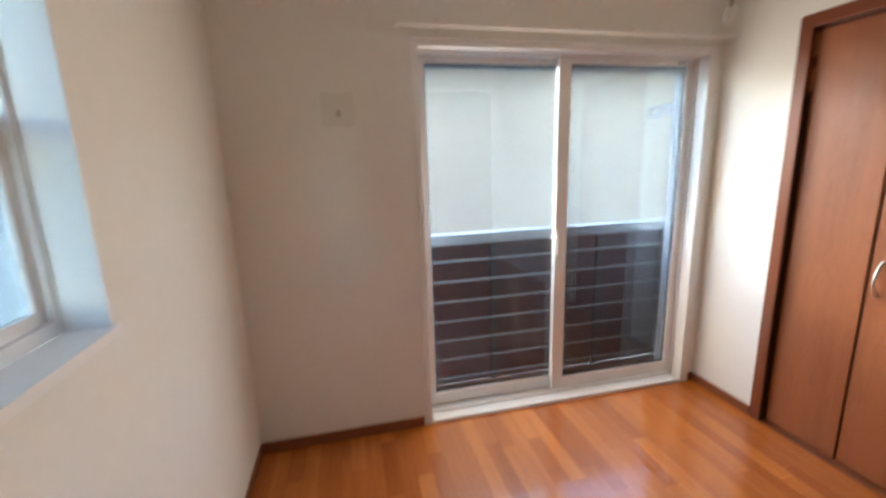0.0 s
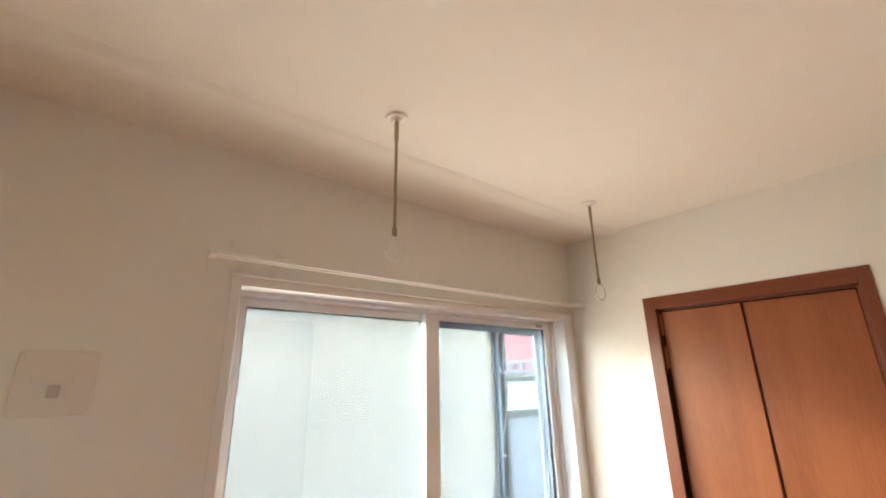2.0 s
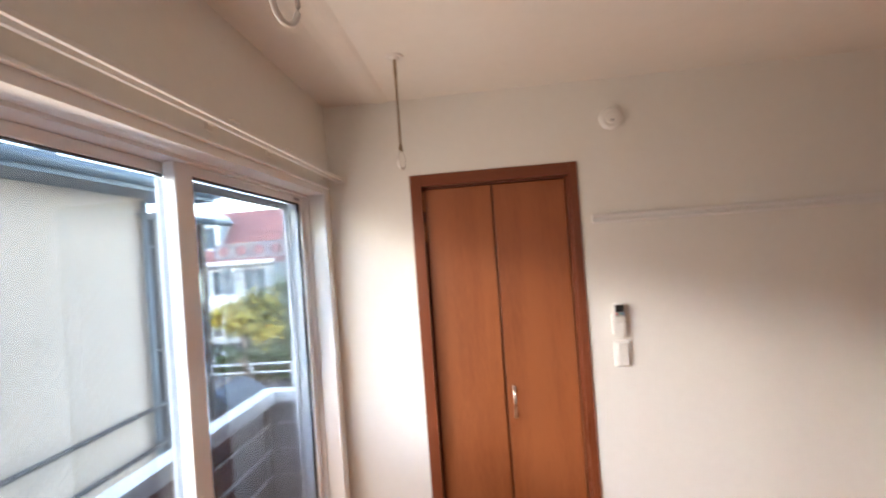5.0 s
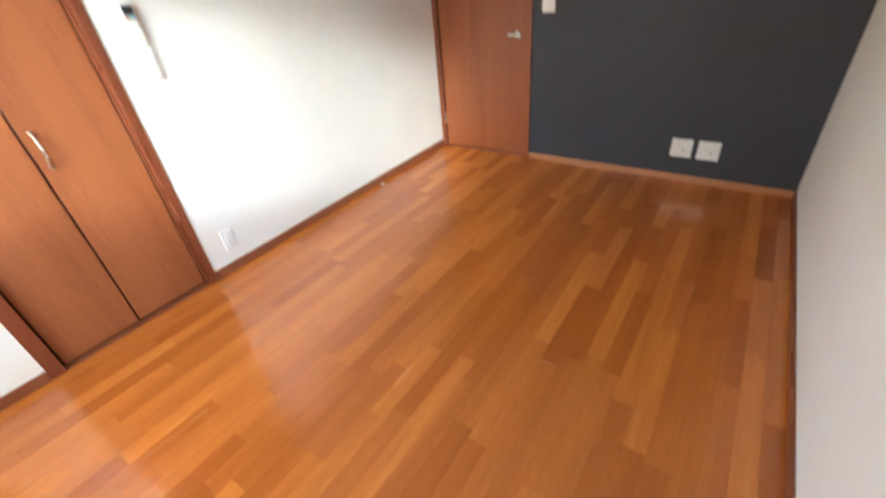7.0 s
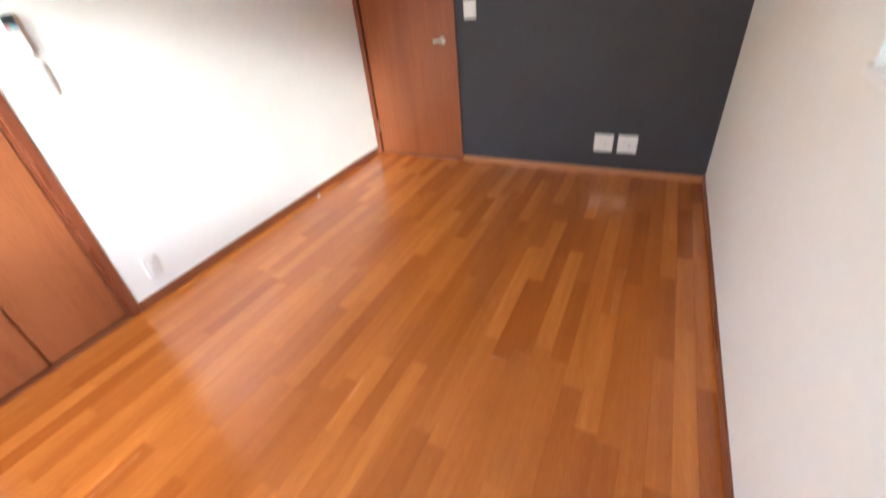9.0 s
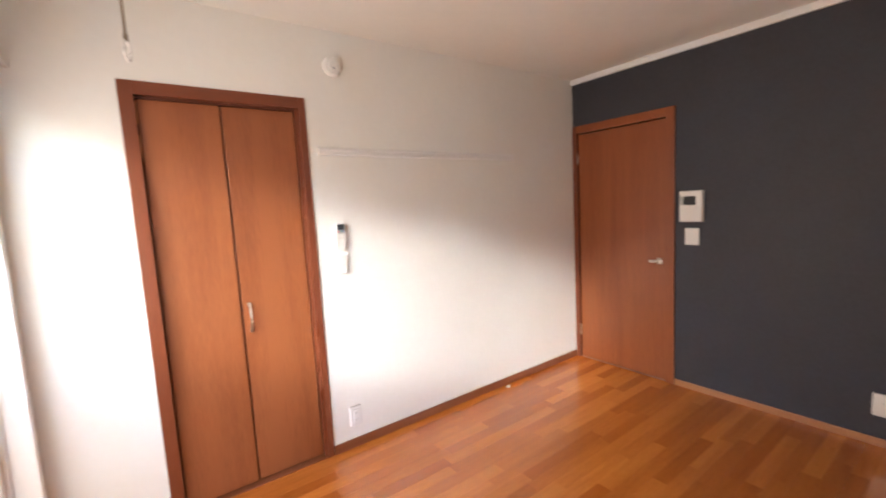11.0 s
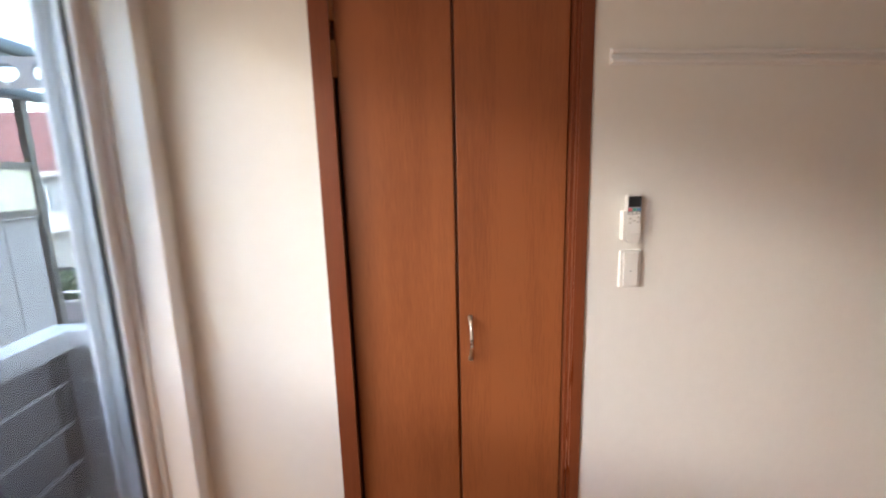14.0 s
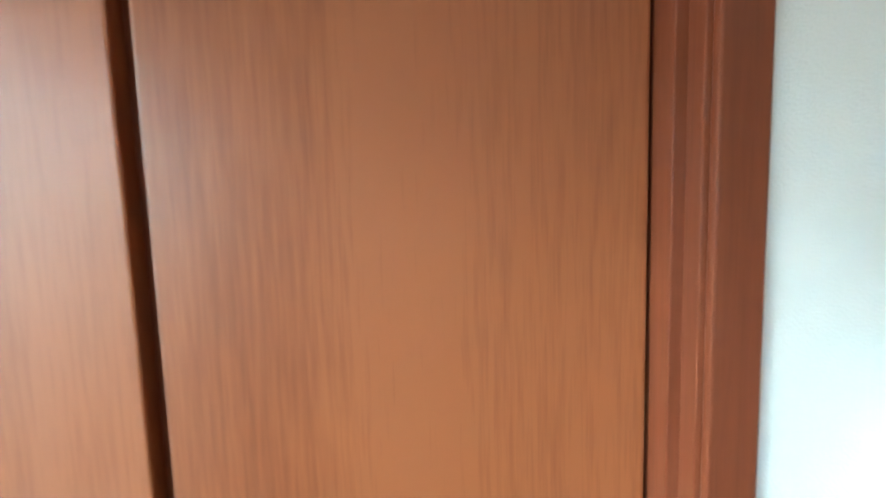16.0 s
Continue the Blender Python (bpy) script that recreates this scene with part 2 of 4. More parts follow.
def tube(bm, pts, r, seg=8, closed=False):
    """A round bar along a line of points."""
    pts = [Vector(p) for p in pts]
    rings = []
    for i, p in enumerate(pts):
        a = pts[i - 1] if (i or closed) else p
        b = pts[(i + 1) % len(pts)] if (i < len(pts) - 1 or closed) else p
        q = (b - a).to_track_quat("Z", "Y")
        rings.append([bm.verts.new(p + q @ Vector((r * math.cos(k * math.tau / seg), r * math.sin(k * math.tau / seg), 0))) for k in range(seg)])
    for i in range(len(rings) - (0 if closed else 1)):
        A, B = rings[i], rings[(i + 1) % len(rings)]
        for k in range(seg):
            bm.faces.new((A[k], A[(k + 1) % seg], B[(k + 1) % seg], B[k]))
    if not closed:
        bm.faces.new(rings[0][::-1])
        bm.faces.new(rings[-1])
    return bm


def prism(bm, outline, depth, m):
    """A flat outline (x, y) made depth thick along z, placed by m."""
    lo = [bm.verts.new(m @ Vector((x, y, 0))) for x, y in outline]
    hi = [bm.verts.new(m @ Vector((x, y, depth))) for x, y in outline]
    bm.faces.new(lo[::-1])
    bm.faces.new(hi)
    k = len(lo)
    for i in range(k):
        bm.faces.new((lo[i], lo[(i + 1) % k], hi[(i + 1) % k], hi[i]))
    return bm


def part(name, bm, material, parent=None, label="", smooth=False):
    bmesh.ops.recalc_face_normals(bm, faces=bm.faces)
    me = bpy.data.meshes.new(name)
    bm.to_mesh(me)
    bm.free()
    me.materials.append(material)
    if smooth:
        for p in me.polygons:
            p.use_smooth = len(p.vertices) == 4
    ob = new(name, me)
    if parent:
        ob.parent = parent
        ob.matrix_parent_inverse = parent.matrix_basis.inverted()
    if label:
        tagged(ob, label)
    return ob


def thing(name, at, label, category, group="", kind=""):
    e = new(name)
    e.empty_display_size = 0.1
    e.matrix_basis = Matrix.Translation(at)
    return tagged(e, label, category, group, kind)


def B(*boxes, bevel=0.0):
    bm = bmesh.new()
    for b in boxes:
        box(bm, *b, bevel=bevel)
    return bm


def structure(name, bm, material, label, category):
    return tagged(part(name, bm, material), label, category, kind="structure")


# ---- the room's shell ----
L, S, H = 3.55, -2.64, 2.43            # length along x, far side in y, ceiling height
WY0, WY1, WZ1 = -1.748, -0.085, 2.0    # balcony window opening
SX0, SX1, SZ0, SZ1 = 1.06, 1.66, 1.10, 2.0   # small window opening
CX0, CX1, CZ = 0.43, 1.197, 2.03       # closet opening

structure("floor", B((-0.02, S - 0.02, -0.20, L + 0.02, 0.02, -0.012)), M_GROOVE, "floor base under the orange-brown wooden planks", "floor")
ceil = B((-0.2, S - 0.2, H, L + 0.2, 0.2, H + 0.15))
ridge = [[ceil.verts.new((x, y, H + dz)) for y in (S, 0.0)]
         for x, dz in ((0.21, 0.0005), (0.25, -0.003), (0.275, -0.007), (0.295, -0.0085), (0.315, -0.006), (0.335, 0.0005))]
for r0, r1 in zip(ridge, ridge[1:]):
    ceil.faces.new((r0[0], r0[1], r1[1], r1[0]))
structure("ceiling", ceil, M_CEIL, "off-white papered ceiling with a faint joint line", "ceiling")
wall_w = structure("wall_west", B((-0.19, S - 0.2, -0.2, 0, WY0, H), (-0.19, WY1, -0.2, 0, 0.2, H), (-0.19, WY0, WZ1, 0, WY1, H), (-0.19, WY0, -0.2, 0, WY1, -0.003)),
          M_PAPER, "off-white papered wall with a balcony window", "wall")
structure("wall_north", B((0, 0, -0.2, CX0, 0.15, H), (CX1, 0, -0.2, L + 0.2, 0.15, H), (CX0, 0, CZ, CX1, 0.15, H), (CX0, 0.09, -0.2, CX1, 0.15, CZ)),
          M_PAPER, "off-white papered wall with a closet", "wall")
structure("wall_south", B((0, S - 0.15, -0.2, SX0, S, H), (SX1, S - 0.15, -0.2, L + 0.2, S, H), (SX0, S - 0.15, -0.2, SX1, S, SZ0), (SX0, S - 0.15, SZ1, SX1, S, H)),
          M_PAPER, "off-white papered wall with a small window", "wall")
structure("wall_east", B((L, S, -0.2, L + 0.15, -0.845, H), (L, -0.845, 2.02, L + 0.15, 0, H), (L + 0.09, -0.845, -0.2, L + 0.15, 0, 2.02)), M_NAVY, "charcoal papered accent wall", "wall")
structure("trim", B((L - 0.022, S, H - 0.045, L, 0, H - 0.001), bevel=0.004), M_TRIMW, "white ceiling moulding over the dark wall", "moulding")
structure("baseboard_north", B((0.0, -0.009, 0, CX0 - 0.022, 0, 0.055), (CX1 + 0.022, -0.009, 0, L, 0, 0.055), bevel=0.002), M_BASEB, "reddish brown wooden skirting board", "skirting board")
structure("baseboard_south", B((0.0, S, 0, L, S + 0.009, 0.055), bevel=0.002), M_BASEB, "reddish brown wooden skirting board", "skirting board")
structure("baseboard_west", B((0, S + 0.009, 0, 0.009, WY0 - 0.034, 0.055), (0, WY1 + 0.05, 0, 0.009, -0.009, 0.055), bevel=0.002), M_BASEB, "reddish brown wooden skirting board", "skirting board")
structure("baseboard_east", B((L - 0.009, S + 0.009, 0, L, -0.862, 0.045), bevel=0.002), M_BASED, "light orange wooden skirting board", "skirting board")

# ---- closet ----
closet = thing("closet", (0.81, 0, 0), "reddish brown wooden folding-door closet, closed, in the white wall", "closet")
part("casing", B((0.410, -0.006, 0, 0.466, 0.002, 2.05), bevel=0.002), M_CASE, closet)
part("casing", B((1.180, -0.006, 0, 1.217, 0.002, 2.05), bevel=0.002), M_CASE, closet)
part("casing", B((0.466, -0.005, 1.992, 1.180, 0.002, 2.05), bevel=0.002), M_CASEY, closet)
part("jamb", B((0.43, 0.002, 0, 0.462, 0.088, 2.028)), M_CASE, closet)
part("jamb", B((1.176, 0.002, 0, 1.196, 0.088, 2.028), (1.166, 0.018, 0, 1.178, 0.088, 1.99), bevel=0.0015), M_CASE, closet)
part("jamb", B((0.462, 0.003, 1.995, 1.176, 0.088, 2.028)), M_CASEY, closet)
part("threshold", B((0.43, 0.0, -0.02, 1.197, 0.09, 0.003)), M_BASEB, closet)
part("track", B((0.462, 0.040, 1.984, 1.164, 0.075, 1.996)), M_DARKGAP, closet, "dark folding-door track")
part("back_panel", B((0.462, 0.078, 0, 1.16, 0.088, 1.985)), M_DARKGAP, closet)
dl = part("door", B((0.474, 0.033, 0.012, 0.803, 0.063, 1.980), bevel=0.002), M_DOOR, closet)
dr = part("door", B((0.813, 0.038, 0.012, 1.162, 0.068, 1.980), bevel=0.003), M_DOOR, closet)
# thin strip added to darken the hinge gap like shade
part("gap_shade", B((0.4622, 0.004, 0.004, 0.4648, 0.034, 1.70), bevel=0.0006), M_GAP_SHADE, closet, "dark strip painting the shade along the hinge jamb")
part("edge_strip", B((0.8032, 0.050, 0.012, 0.8128, 0.060, 1.980)), M_CASE, dl, "reddish brown rebate between the leaves")
hb = bmesh.new()
tube(hb, [(0.848, 0.038 - 0.030 * math.sin(math.pi * k / 12) ** 0.7, 0.834 + 0.145 * k / 12) for k in range(13)], 0.0055, 10)
box(hb, 0.841, 0.032, 0.828, 0.855, 0.039, 0.846, bevel=0.002)
box(hb, 0.841, 0.032, 0.967, 0.855, 0.039, 0.985, bevel=0.002)
part("handle", hb, M_STEEL, dr, "brushed nickel bow handle", True)
for z in (1.72, 1.87):
    part("hinge", B((0.4625, 0.026, z, 0.4735, 0.037, z + 0.10), bevel=0.001), M_BASED, closet)

# ---- room door in the dark wall ----
rd = thing("door_1", (L, -0.43, 0), "closed orange-brown wooden room door in the dark wall", "door", kind="structure")
part("casing", B((L - 0.014, -0.858, 0, L + 0.002, -0.795, 2.04), bevel=0.002), M_DOOR2, rd)
part("casing", B((L - 0.014, -0.043, 0, L + 0.002, -0.002, 2.04), bevel=0.002), M_CASE, rd)
part("casing", B((L - 0.013, -0.795, 1.975, L + 0.002, -0.043, 2.04), bevel=0.002), M_DOOR2, rd)
part("jamb", B((L + 0.002, -0.845, 0, L + 0.09, -0.797, 2.02), (L + 0.002, -0.041, 0, L + 0.09, -0.001, 2.02), (L + 0.002, -0.797, 1.978, L + 0.09, -0.041, 2.02)), M_CASE, rd)
part("threshold", B((L, -0.845, -0.02, L + 0.09, 0.0, 0.003)), M_BASEB, rd)
leaf = part("door_leaf", B((L + 0.012, -0.791, 0.008, L + 0.048, -0.047, 1.968), bevel=0.002), M_DOOR2, rd)
lb = B((L - 0.002, -0.765, 0.905, L + 0.012, -0.725, 0.95), bevel=0.003)
cyl(lb, (L + 0.012, -0.745, 0.928), (L - 0.035, -0.745, 0.928), 0.009)
box(lb, L - 0.045, -0.757, 0.918, L - 0.032, -0.685, 0.938, bevel=0.004)
part("door_handle", lb, M_STEEL, leaf, "brushed nickel lever handle")
for z in (0.20, 1.72):
    part("hinge", B((L - 0.006, -0.046, z, L + 0.013, -0.030, z + 0.10), bevel=0.002), M_STEEL, rd)

# ---- balcony window ----
win = thing("window_1", (-0.07, -0.89, 0), "white vinyl sliding balcony window with wired glass panes", "window", kind="structure")
part("casing", B((-0.07, -1.768, 0, 0.004, WY0 + 0.012, 2.012), bevel=0.003), M_TRIMW, win)
part("casing", B((-0.07, WY1 - 0.012, 0, 0.008, WY1 + 0.045, 2.012), bevel=0.003), M_TRIMW, win)
part("casing", B((-0.07, WY0 + 0.012, 1.982, 0.005, WY1 - 0.012, 2.012), (-0.03, -1.772, 2.012, 0.018, WY1 + 0.05, 2.021), bevel=0.002), M_TRIMW, win)
part("window_frame", B((-0.185, WY0, 0, -0.07, WY0 + 0.022, WZ1)), M_VINYL, win)
part("window_frame", B((-0.185, WY1 - 0.022, 0, -0.07, WY1, WZ1)), M_VINYL, win)
part("window_frame", B((-0.185, WY0 + 0.022, 1.972, -0.071, WY1 - 0.022, WZ1), (-0.185, WY0 + 0.022, 1.956, -0.168, WY1 - 0.022, 1.972)), M_VINYL, win)
part("window_sill", B((-0.185, WY0 + 0.022, -0.003, 0.004, WY1 - 0.022, 0.018), (-0.165, WY0 + 0.022, 0.018, -0.159, WY1 - 0.022, 0.028), (-0.115, WY0 + 0.022, 0.018, -0.109, WY1 - 0.022, 0.028), (-0.086, WY0 + 0.022, 0.018, -0.072, WY1 - 0.022, 0.034), bevel=0.0015), M_VINYL, win, "grooved white sill track")


def sash(x0, x1, y0, y1, label, left=0.042):
    s = part("sash", B((x0, y0, 0.026, x1, y0 + left, 1.97), (x0, y1 - 0.042, 0.026, x1, y1, 1.97),
                       (x0 + 0.002, y0 + left, 0.026, x1 - 0.002, y1 - 0.042, 0.105), (x0 + 0.002, y0 + left, 1.940, x1 - 0.002, y1 - 0.042, 1.97), bevel=0.002), M_VINYL, win, label)
    xm = (x0 + x1) / 2
    a, b, c, d = y0 + left, y1 - 0.042, 0.105, 1.940
    part("gasket", B((xm - 0.007, a, c, xm + 0.007, a + 0.004, d), (xm - 0.007, b - 0.004, c, xm + 0.007, b, d), (xm - 0.007, a, c, xm + 0.007, b, c + 0.004), (xm - 0.007, a, d - 0.004, xm + 0.007, b, d)), M_GASKET, s, "black glazing gasket")
    p = part("pane", B((xm - 0.003, a + 0.003, c + 0.003, xm + 0.003, b - 0.003, d - 0.003)), M_GLASS, s)
    p.visible_shadow = False
    # slanting parallel wires in the pane
    vs, fs = [], []
    pitch, r = 0.026, 0.00016
    k = a - (d - c)
    while k < b:
        ya, yb = max(a, k), min(b, k + (d - c))
        za, zb = c + (ya - k), c + (yb - k)
        i = len(vs)
        for (y, z) in ((ya, za), (yb, zb)):
            vs += [(xm - 0.0042, y - r, z + r), (xm - 0.0042, y + r, z - r), (xm - 0.0034, y, z)]
        fs += [(i, i + 1, i + 4, i + 3), (i + 1, i + 2, i + 5, i + 4), (i + 2, i, i + 3, i + 5)]
        k += pitch
    me = bpy.data.meshes.new("wire")
    me.from_pydata(vs, [], fs)
    me.materials.append(M_WIRE)
    w = new("wire", me)
    w.parent = s
    tagged(w, "fine slanting wires in the glass", kind="stuff")
    return s


sash(-0.162, -0.130, WY0 + 0.022, -0.875, "outer sliding sash")
inner = sash(-0.122, -0.088, -0.958, WY1 - 0.022, "inner sliding sash", 0.072)
lt = B((-0.088, -0.958, 0.945, -0.078, -0.938, 1.035), bevel=0.002)
cyl(lt, (-0.078, -0.948, 0.998), (-0.062, -0.948, 0.998), 0.014)
box(lt, -0.070, -0.956, 0.900, -0.058, -0.939, 0.995, bevel=0.004)
tube(lt, [(-0.085 - 0.03 * k / 6, -0.962 - 0.014 * math.sin(math.pi * k / 6), 1.0) for k in range(7)], 0.006)
part("latch", lt, M_PLASTIC, inner, "white crescent latch")
part("label", B((-0.089, -0.22, 1.948, -0.0872, -0.165, 1.961)), M_GREY, inner, "small grey maker's tag")

# insect screen outside the inner sash
scr_m = bpy.data.materials.new("insect_mesh")
scr_m.use_nodes = True
sn, sl = scr_m.node_tree.nodes, scr_m.node_tree.links
sn["Principled BSDF"].inputs["Base Color"].default_value = (0.22, 0.23, 0.24, 1)
sn["Principled BSDF"].inputs["Roughness"].default_value = 0.8
s_tr, s_mx = sn.new("ShaderNodeBsdfTransparent"), sn.new("ShaderNodeMixShader")
s_mx.inputs[0].default_value = 0.04
sl.new(s_tr.outputs[0], s_mx.inputs[1])
sl.new(sn["Principled BSDF"].outputs[0], s_mx.inputs[2])
sl.new(s_mx.outputs[0], sn["Material Output"].inputs[0])
screen = thing("window_screen", (-0.178, -0.5, 0.03), "grey insect screen in a white frame behind the window sash", "insect screen")
part("frame", B((-0.184, -0.915, 0.03, -0.172, -0.885, 1.95), (-0.184, -0.14, 0.03, -0.172, -0.108, 1.95), (-0.184, -0.885, 0.03, -0.172, -0.14, 0.06), (-0.184, -0.885, 1.92, -0.172, -0.14, 1.95), bevel=0.001), M_VINYL, screen)
part("mesh", B((-0.179, -0.885, 0.06, -0.1785, -0.14, 1.92)), scr_m, screen, "fine grey mesh")

# curtain rail with brackets
cr = thing("curtain_rail", (0.05, -0.92, 2.06), "white double curtain rail on brackets above the balcony window", "curtain rail")
for x in (0.045, 0.075):
    part("rail", B((x - 0.005, -1.83, 2.052, x + 0.005, -0.015, 2.064), bevel=0.002), M_TRIMW, cr)
for y in (-1.64, -0.93, -0.60, -0.08):
    part("bracket", B((0.0, y - 0.014, 2.066, 0.086, y + 0.014, 2.071), (0.0, y - 0.014, 2.05, 0.004, y + 0.014, 2.105), bevel=0.001), M_PLASTIC2, cr)
for y in (-1.838, -0.010):
    part("end_cap", B((0.030, y - 0.010, 2.048, 0.090, y + 0.010, 2.070), bevel=0.003), M_PLASTIC, cr)


# ---- small window in the side wall ----
sw = thing("window_2", (1.36, S, SZ0), "small white vertical sliding window with a deep sill", "window", kind="structure")
part("window_frame", B((SX0, S - 0.145, SZ0 + 0.02, SX0 + 0.03, S - 0.085, SZ1), (SX1 - 0.03, S - 0.145, SZ0 + 0.02, SX1, S - 0.085, SZ1),
                       (SX0 + 0.03, S - 0.145, SZ1 - 0.03, SX1 - 0.03, S - 0.085, SZ1), (SX0 + 0.03, S - 0.145, SZ0 + 0.02, SX1 - 0.03, S - 0.085, SZ0 + 0.05), bevel=0.002), M_VINYL, sw)
part("jamb", B((SX0, S - 0.085, SZ0 + 0.02, SX0 + 0.012, S + 0.004, SZ1), (SX1 - 0.012, S - 0.085, SZ0 + 0.02, SX1, S + 0.004, SZ1), (SX0 + 0.012, S - 0.085, SZ1 - 0.012, SX1 - 0.012, S + 0.004, SZ1)), M_TRIMW, sw)
part("window_sill", B((SX0 - 0.012, S - 0.085, SZ0 - 0.004, SX1 + 0.012, S + 0.014, SZ0 + 0.02), bevel=0.003), M_TRIMW, sw)
for z0, z1, y in ((SZ0 + 0.05, 1.565, S - 0.110), (1.54, SZ1 - 0.03, S - 0.132)):
    a, b = SX0 + 0.03, SX1 - 0.03
    s2 = part("sash", B((a, y - 0.01, z0, a + 0.028, y + 0.01, z1), (b - 0.028, y - 0.01, z0, b, y + 0.01, z1), (a + 0.028, y - 0.01, z0, b - 0.028, y + 0.01, z0 + 0.028), (a + 0.028, y - 0.01, z1 - 0.028, b - 0.028, y + 0.01, z1), bevel=0.002), M_VINYL, sw)
    p2 = part("pane", B((a + 0.026, y - 0.003, z0 + 0.026, b - 0.026, y + 0.003, z1 - 0.026)), M_GLASS, s2)
    p2.visible_shadow = False

# ---- ceiling hangers for a drying pole ----
def hanger(x, y):
    h = thing("drying_pole_hanger", (x, y, H), "bronze hanging rod with a white ring on a white ceiling plate", "pole hanger", "hangers on the ceiling")
    bm = bmesh.new()
    cyl(bm, (x, y, H), (x, y, H - 0.007), 0.034, 0.031, 28)
    cyl(bm, (x, y, H - 0.007), (x, y, H - 0.014), 0.020, 0.014, 24)
    part("ceiling_plate", bm, M_PLASTIC, h)
    bm = bmesh.new()
    cyl(bm, (x, y, H - 0.014), (x, y, H - 0.075), 0.0065)
    cyl(bm, (x, y, H - 0.075), (x, y, 2.075), 0.0045)
    cyl(bm, (x, y, 2.085), (x, y, 2.060), 0.007)
    part("rod", bm, M_ROD, h)
    bm = bmesh.new()
    tube(bm, [(x + 0.016 * math.sin(k * math.tau / 20) * 0.6, y + 0.020 * math.sin(k * math.tau / 20), 2.028 + 0.034 * math.cos(k * math.tau / 20)) for k in range(20)], 0.0045, 8, True)
    part("ring", bm, M_PLASTIC, h, "white plastic ring", True)


hanger(0.49, -1.48)
hanger(0.457, -0.452)


# ---- fittings on the walls ----
def face_north(px, pz, d=0.0):
    """Local x right, y up, z out of the closet wall into the room."""
    return Matrix.Translation((px, -d, pz)) @ Matrix(((1, 0, 0), (0, 0, -1), (0, 1, 0))).to_4x4()


def face_east(py, pz, d=0.0):
    return Matrix.Translation((L - d, py, pz)) @ Matrix(((0, 0, -1), (-1, 0, 0), (0, 1, 0))).to_4x4()


def rounded(w, h, r, k=5):
    return [(sx * (w / 2 - r) + r * math.cos(a), sy * (h / 2 - r) + r * math.sin(a))
            for sx, sy, a0 in ((1, 1, 0), (-1, 1, 90), (-1, -1, 180), (1, -1, 270)) for a in [radians(a0 + 90 * i / k) for i in range(k + 1)]]


def slab(w, h, r, d, m, taper=0.003):
    """A rounded plate with a chamfered rim."""
    bm = bmesh.new()
    lo, mid, hi = ([bm.verts.new(m @ Vector((x, y, z))) for x, y in rounded(ww, hh, r)] for ww, hh, z in ((w, h, 0), (w, h, d - taper), (w - 2 * taper, h - 2 * taper, d)))
    k = len(lo)
    for A, C in ((lo, mid), (mid, hi)):
        for i in range(k):
            bm.faces.new((A[i], A[(i + 1) % k], C[(i + 1) % k], C[i]))
    bm.faces.new(hi)
    bm.faces.new(lo[::-1])
    return bm


def wall_plate(name, m, w, h, label, category, inner=None, slots=(), group=""):
    o = thing(name, m.translation, label, category, group)
    part("plate", slab(w, h, 0.005, 0.009, m), M_PLASTIC, o)
    if inner:
        part("rocker", slab(*inner, 0.003, 0.004, m @ Matrix.Translation((0, 0, 0.009)), 0.0015), M_PLASTIC, o)
    for x, y, w2, h2 in slots:
        part("slot", slab(w2, h2, 0.0005, 0.0012, m @ Matrix.Translation((x, y, 0.0132 if inner else 0.009)), 0.0003), M_GREY, o)
    return o


wall_plate("light_switch", face_north(1.363, 1.126), 0.072, 0.122, "white rocker light switch plate on the white wall", "light switch", (0.048, 0.108), ((-0.001, -0.006, 0.006, 0.0025),))
wall_plate("wall_outlet", face_north(1.366, 0.195), 0.072, 0.122, "white double wall outlet above the skirting", "outlet", (0.034, 0.085), ((-0.005, 0.02, 0.002, 0.009), (0.006, 0.02, 0.002, 0.008), (-0.005, -0.02, 0.002, 0.009), (0.006, -0.02, 0.002, 0.008)))
wall_plate("light_switch", face_east(-0.975, 1.12), 0.092, 0.118, "white light switch plate below the intercom", "light switch", (0.056, 0.098))
for y in (-1.964, -2.123):
    wall_plate("wall_outlet", face_east(y, 0.232), 0.128, 0.124, "white square outlet plate on the dark wall", "outlet", (0.075, 0.085), ((-0.02, 0.015, 0.002, 0.009), (-0.009, 0.015, 0.002, 0.008), (0.014, -0.01, 0.012, 0.012)), group="outlets low on the dark wall")

ic = thing("intercom", (L, -0.975, 1.33), "white wall intercom with a small dark screen", "intercom")
icm = face_east(-0.975, 1.332)
part("body", slab(0.150, 0.215, 0.008, 0.032, icm, 0.005), M_PLASTIC, ic)
part("screen", slab(0.082, 0.060, 0.002, 0.0012, icm @ Matrix.Translation((-0.008, 0.040, 0.032)), 0.0004), M_SCREEN, ic)
part("speaker", slab(0.014, 0.060, 0.002, 0.0012, icm @ Matrix.Translation((-0.060, 0.040, 0.032)), 0.0004), M_GREY, ic)
part("cover", slab(0.136, 0.098, 0.003, 0.003, icm @ Matrix.Translation((0, -0.050, 0.032)), 0.001), M_PLASTIC, ic)

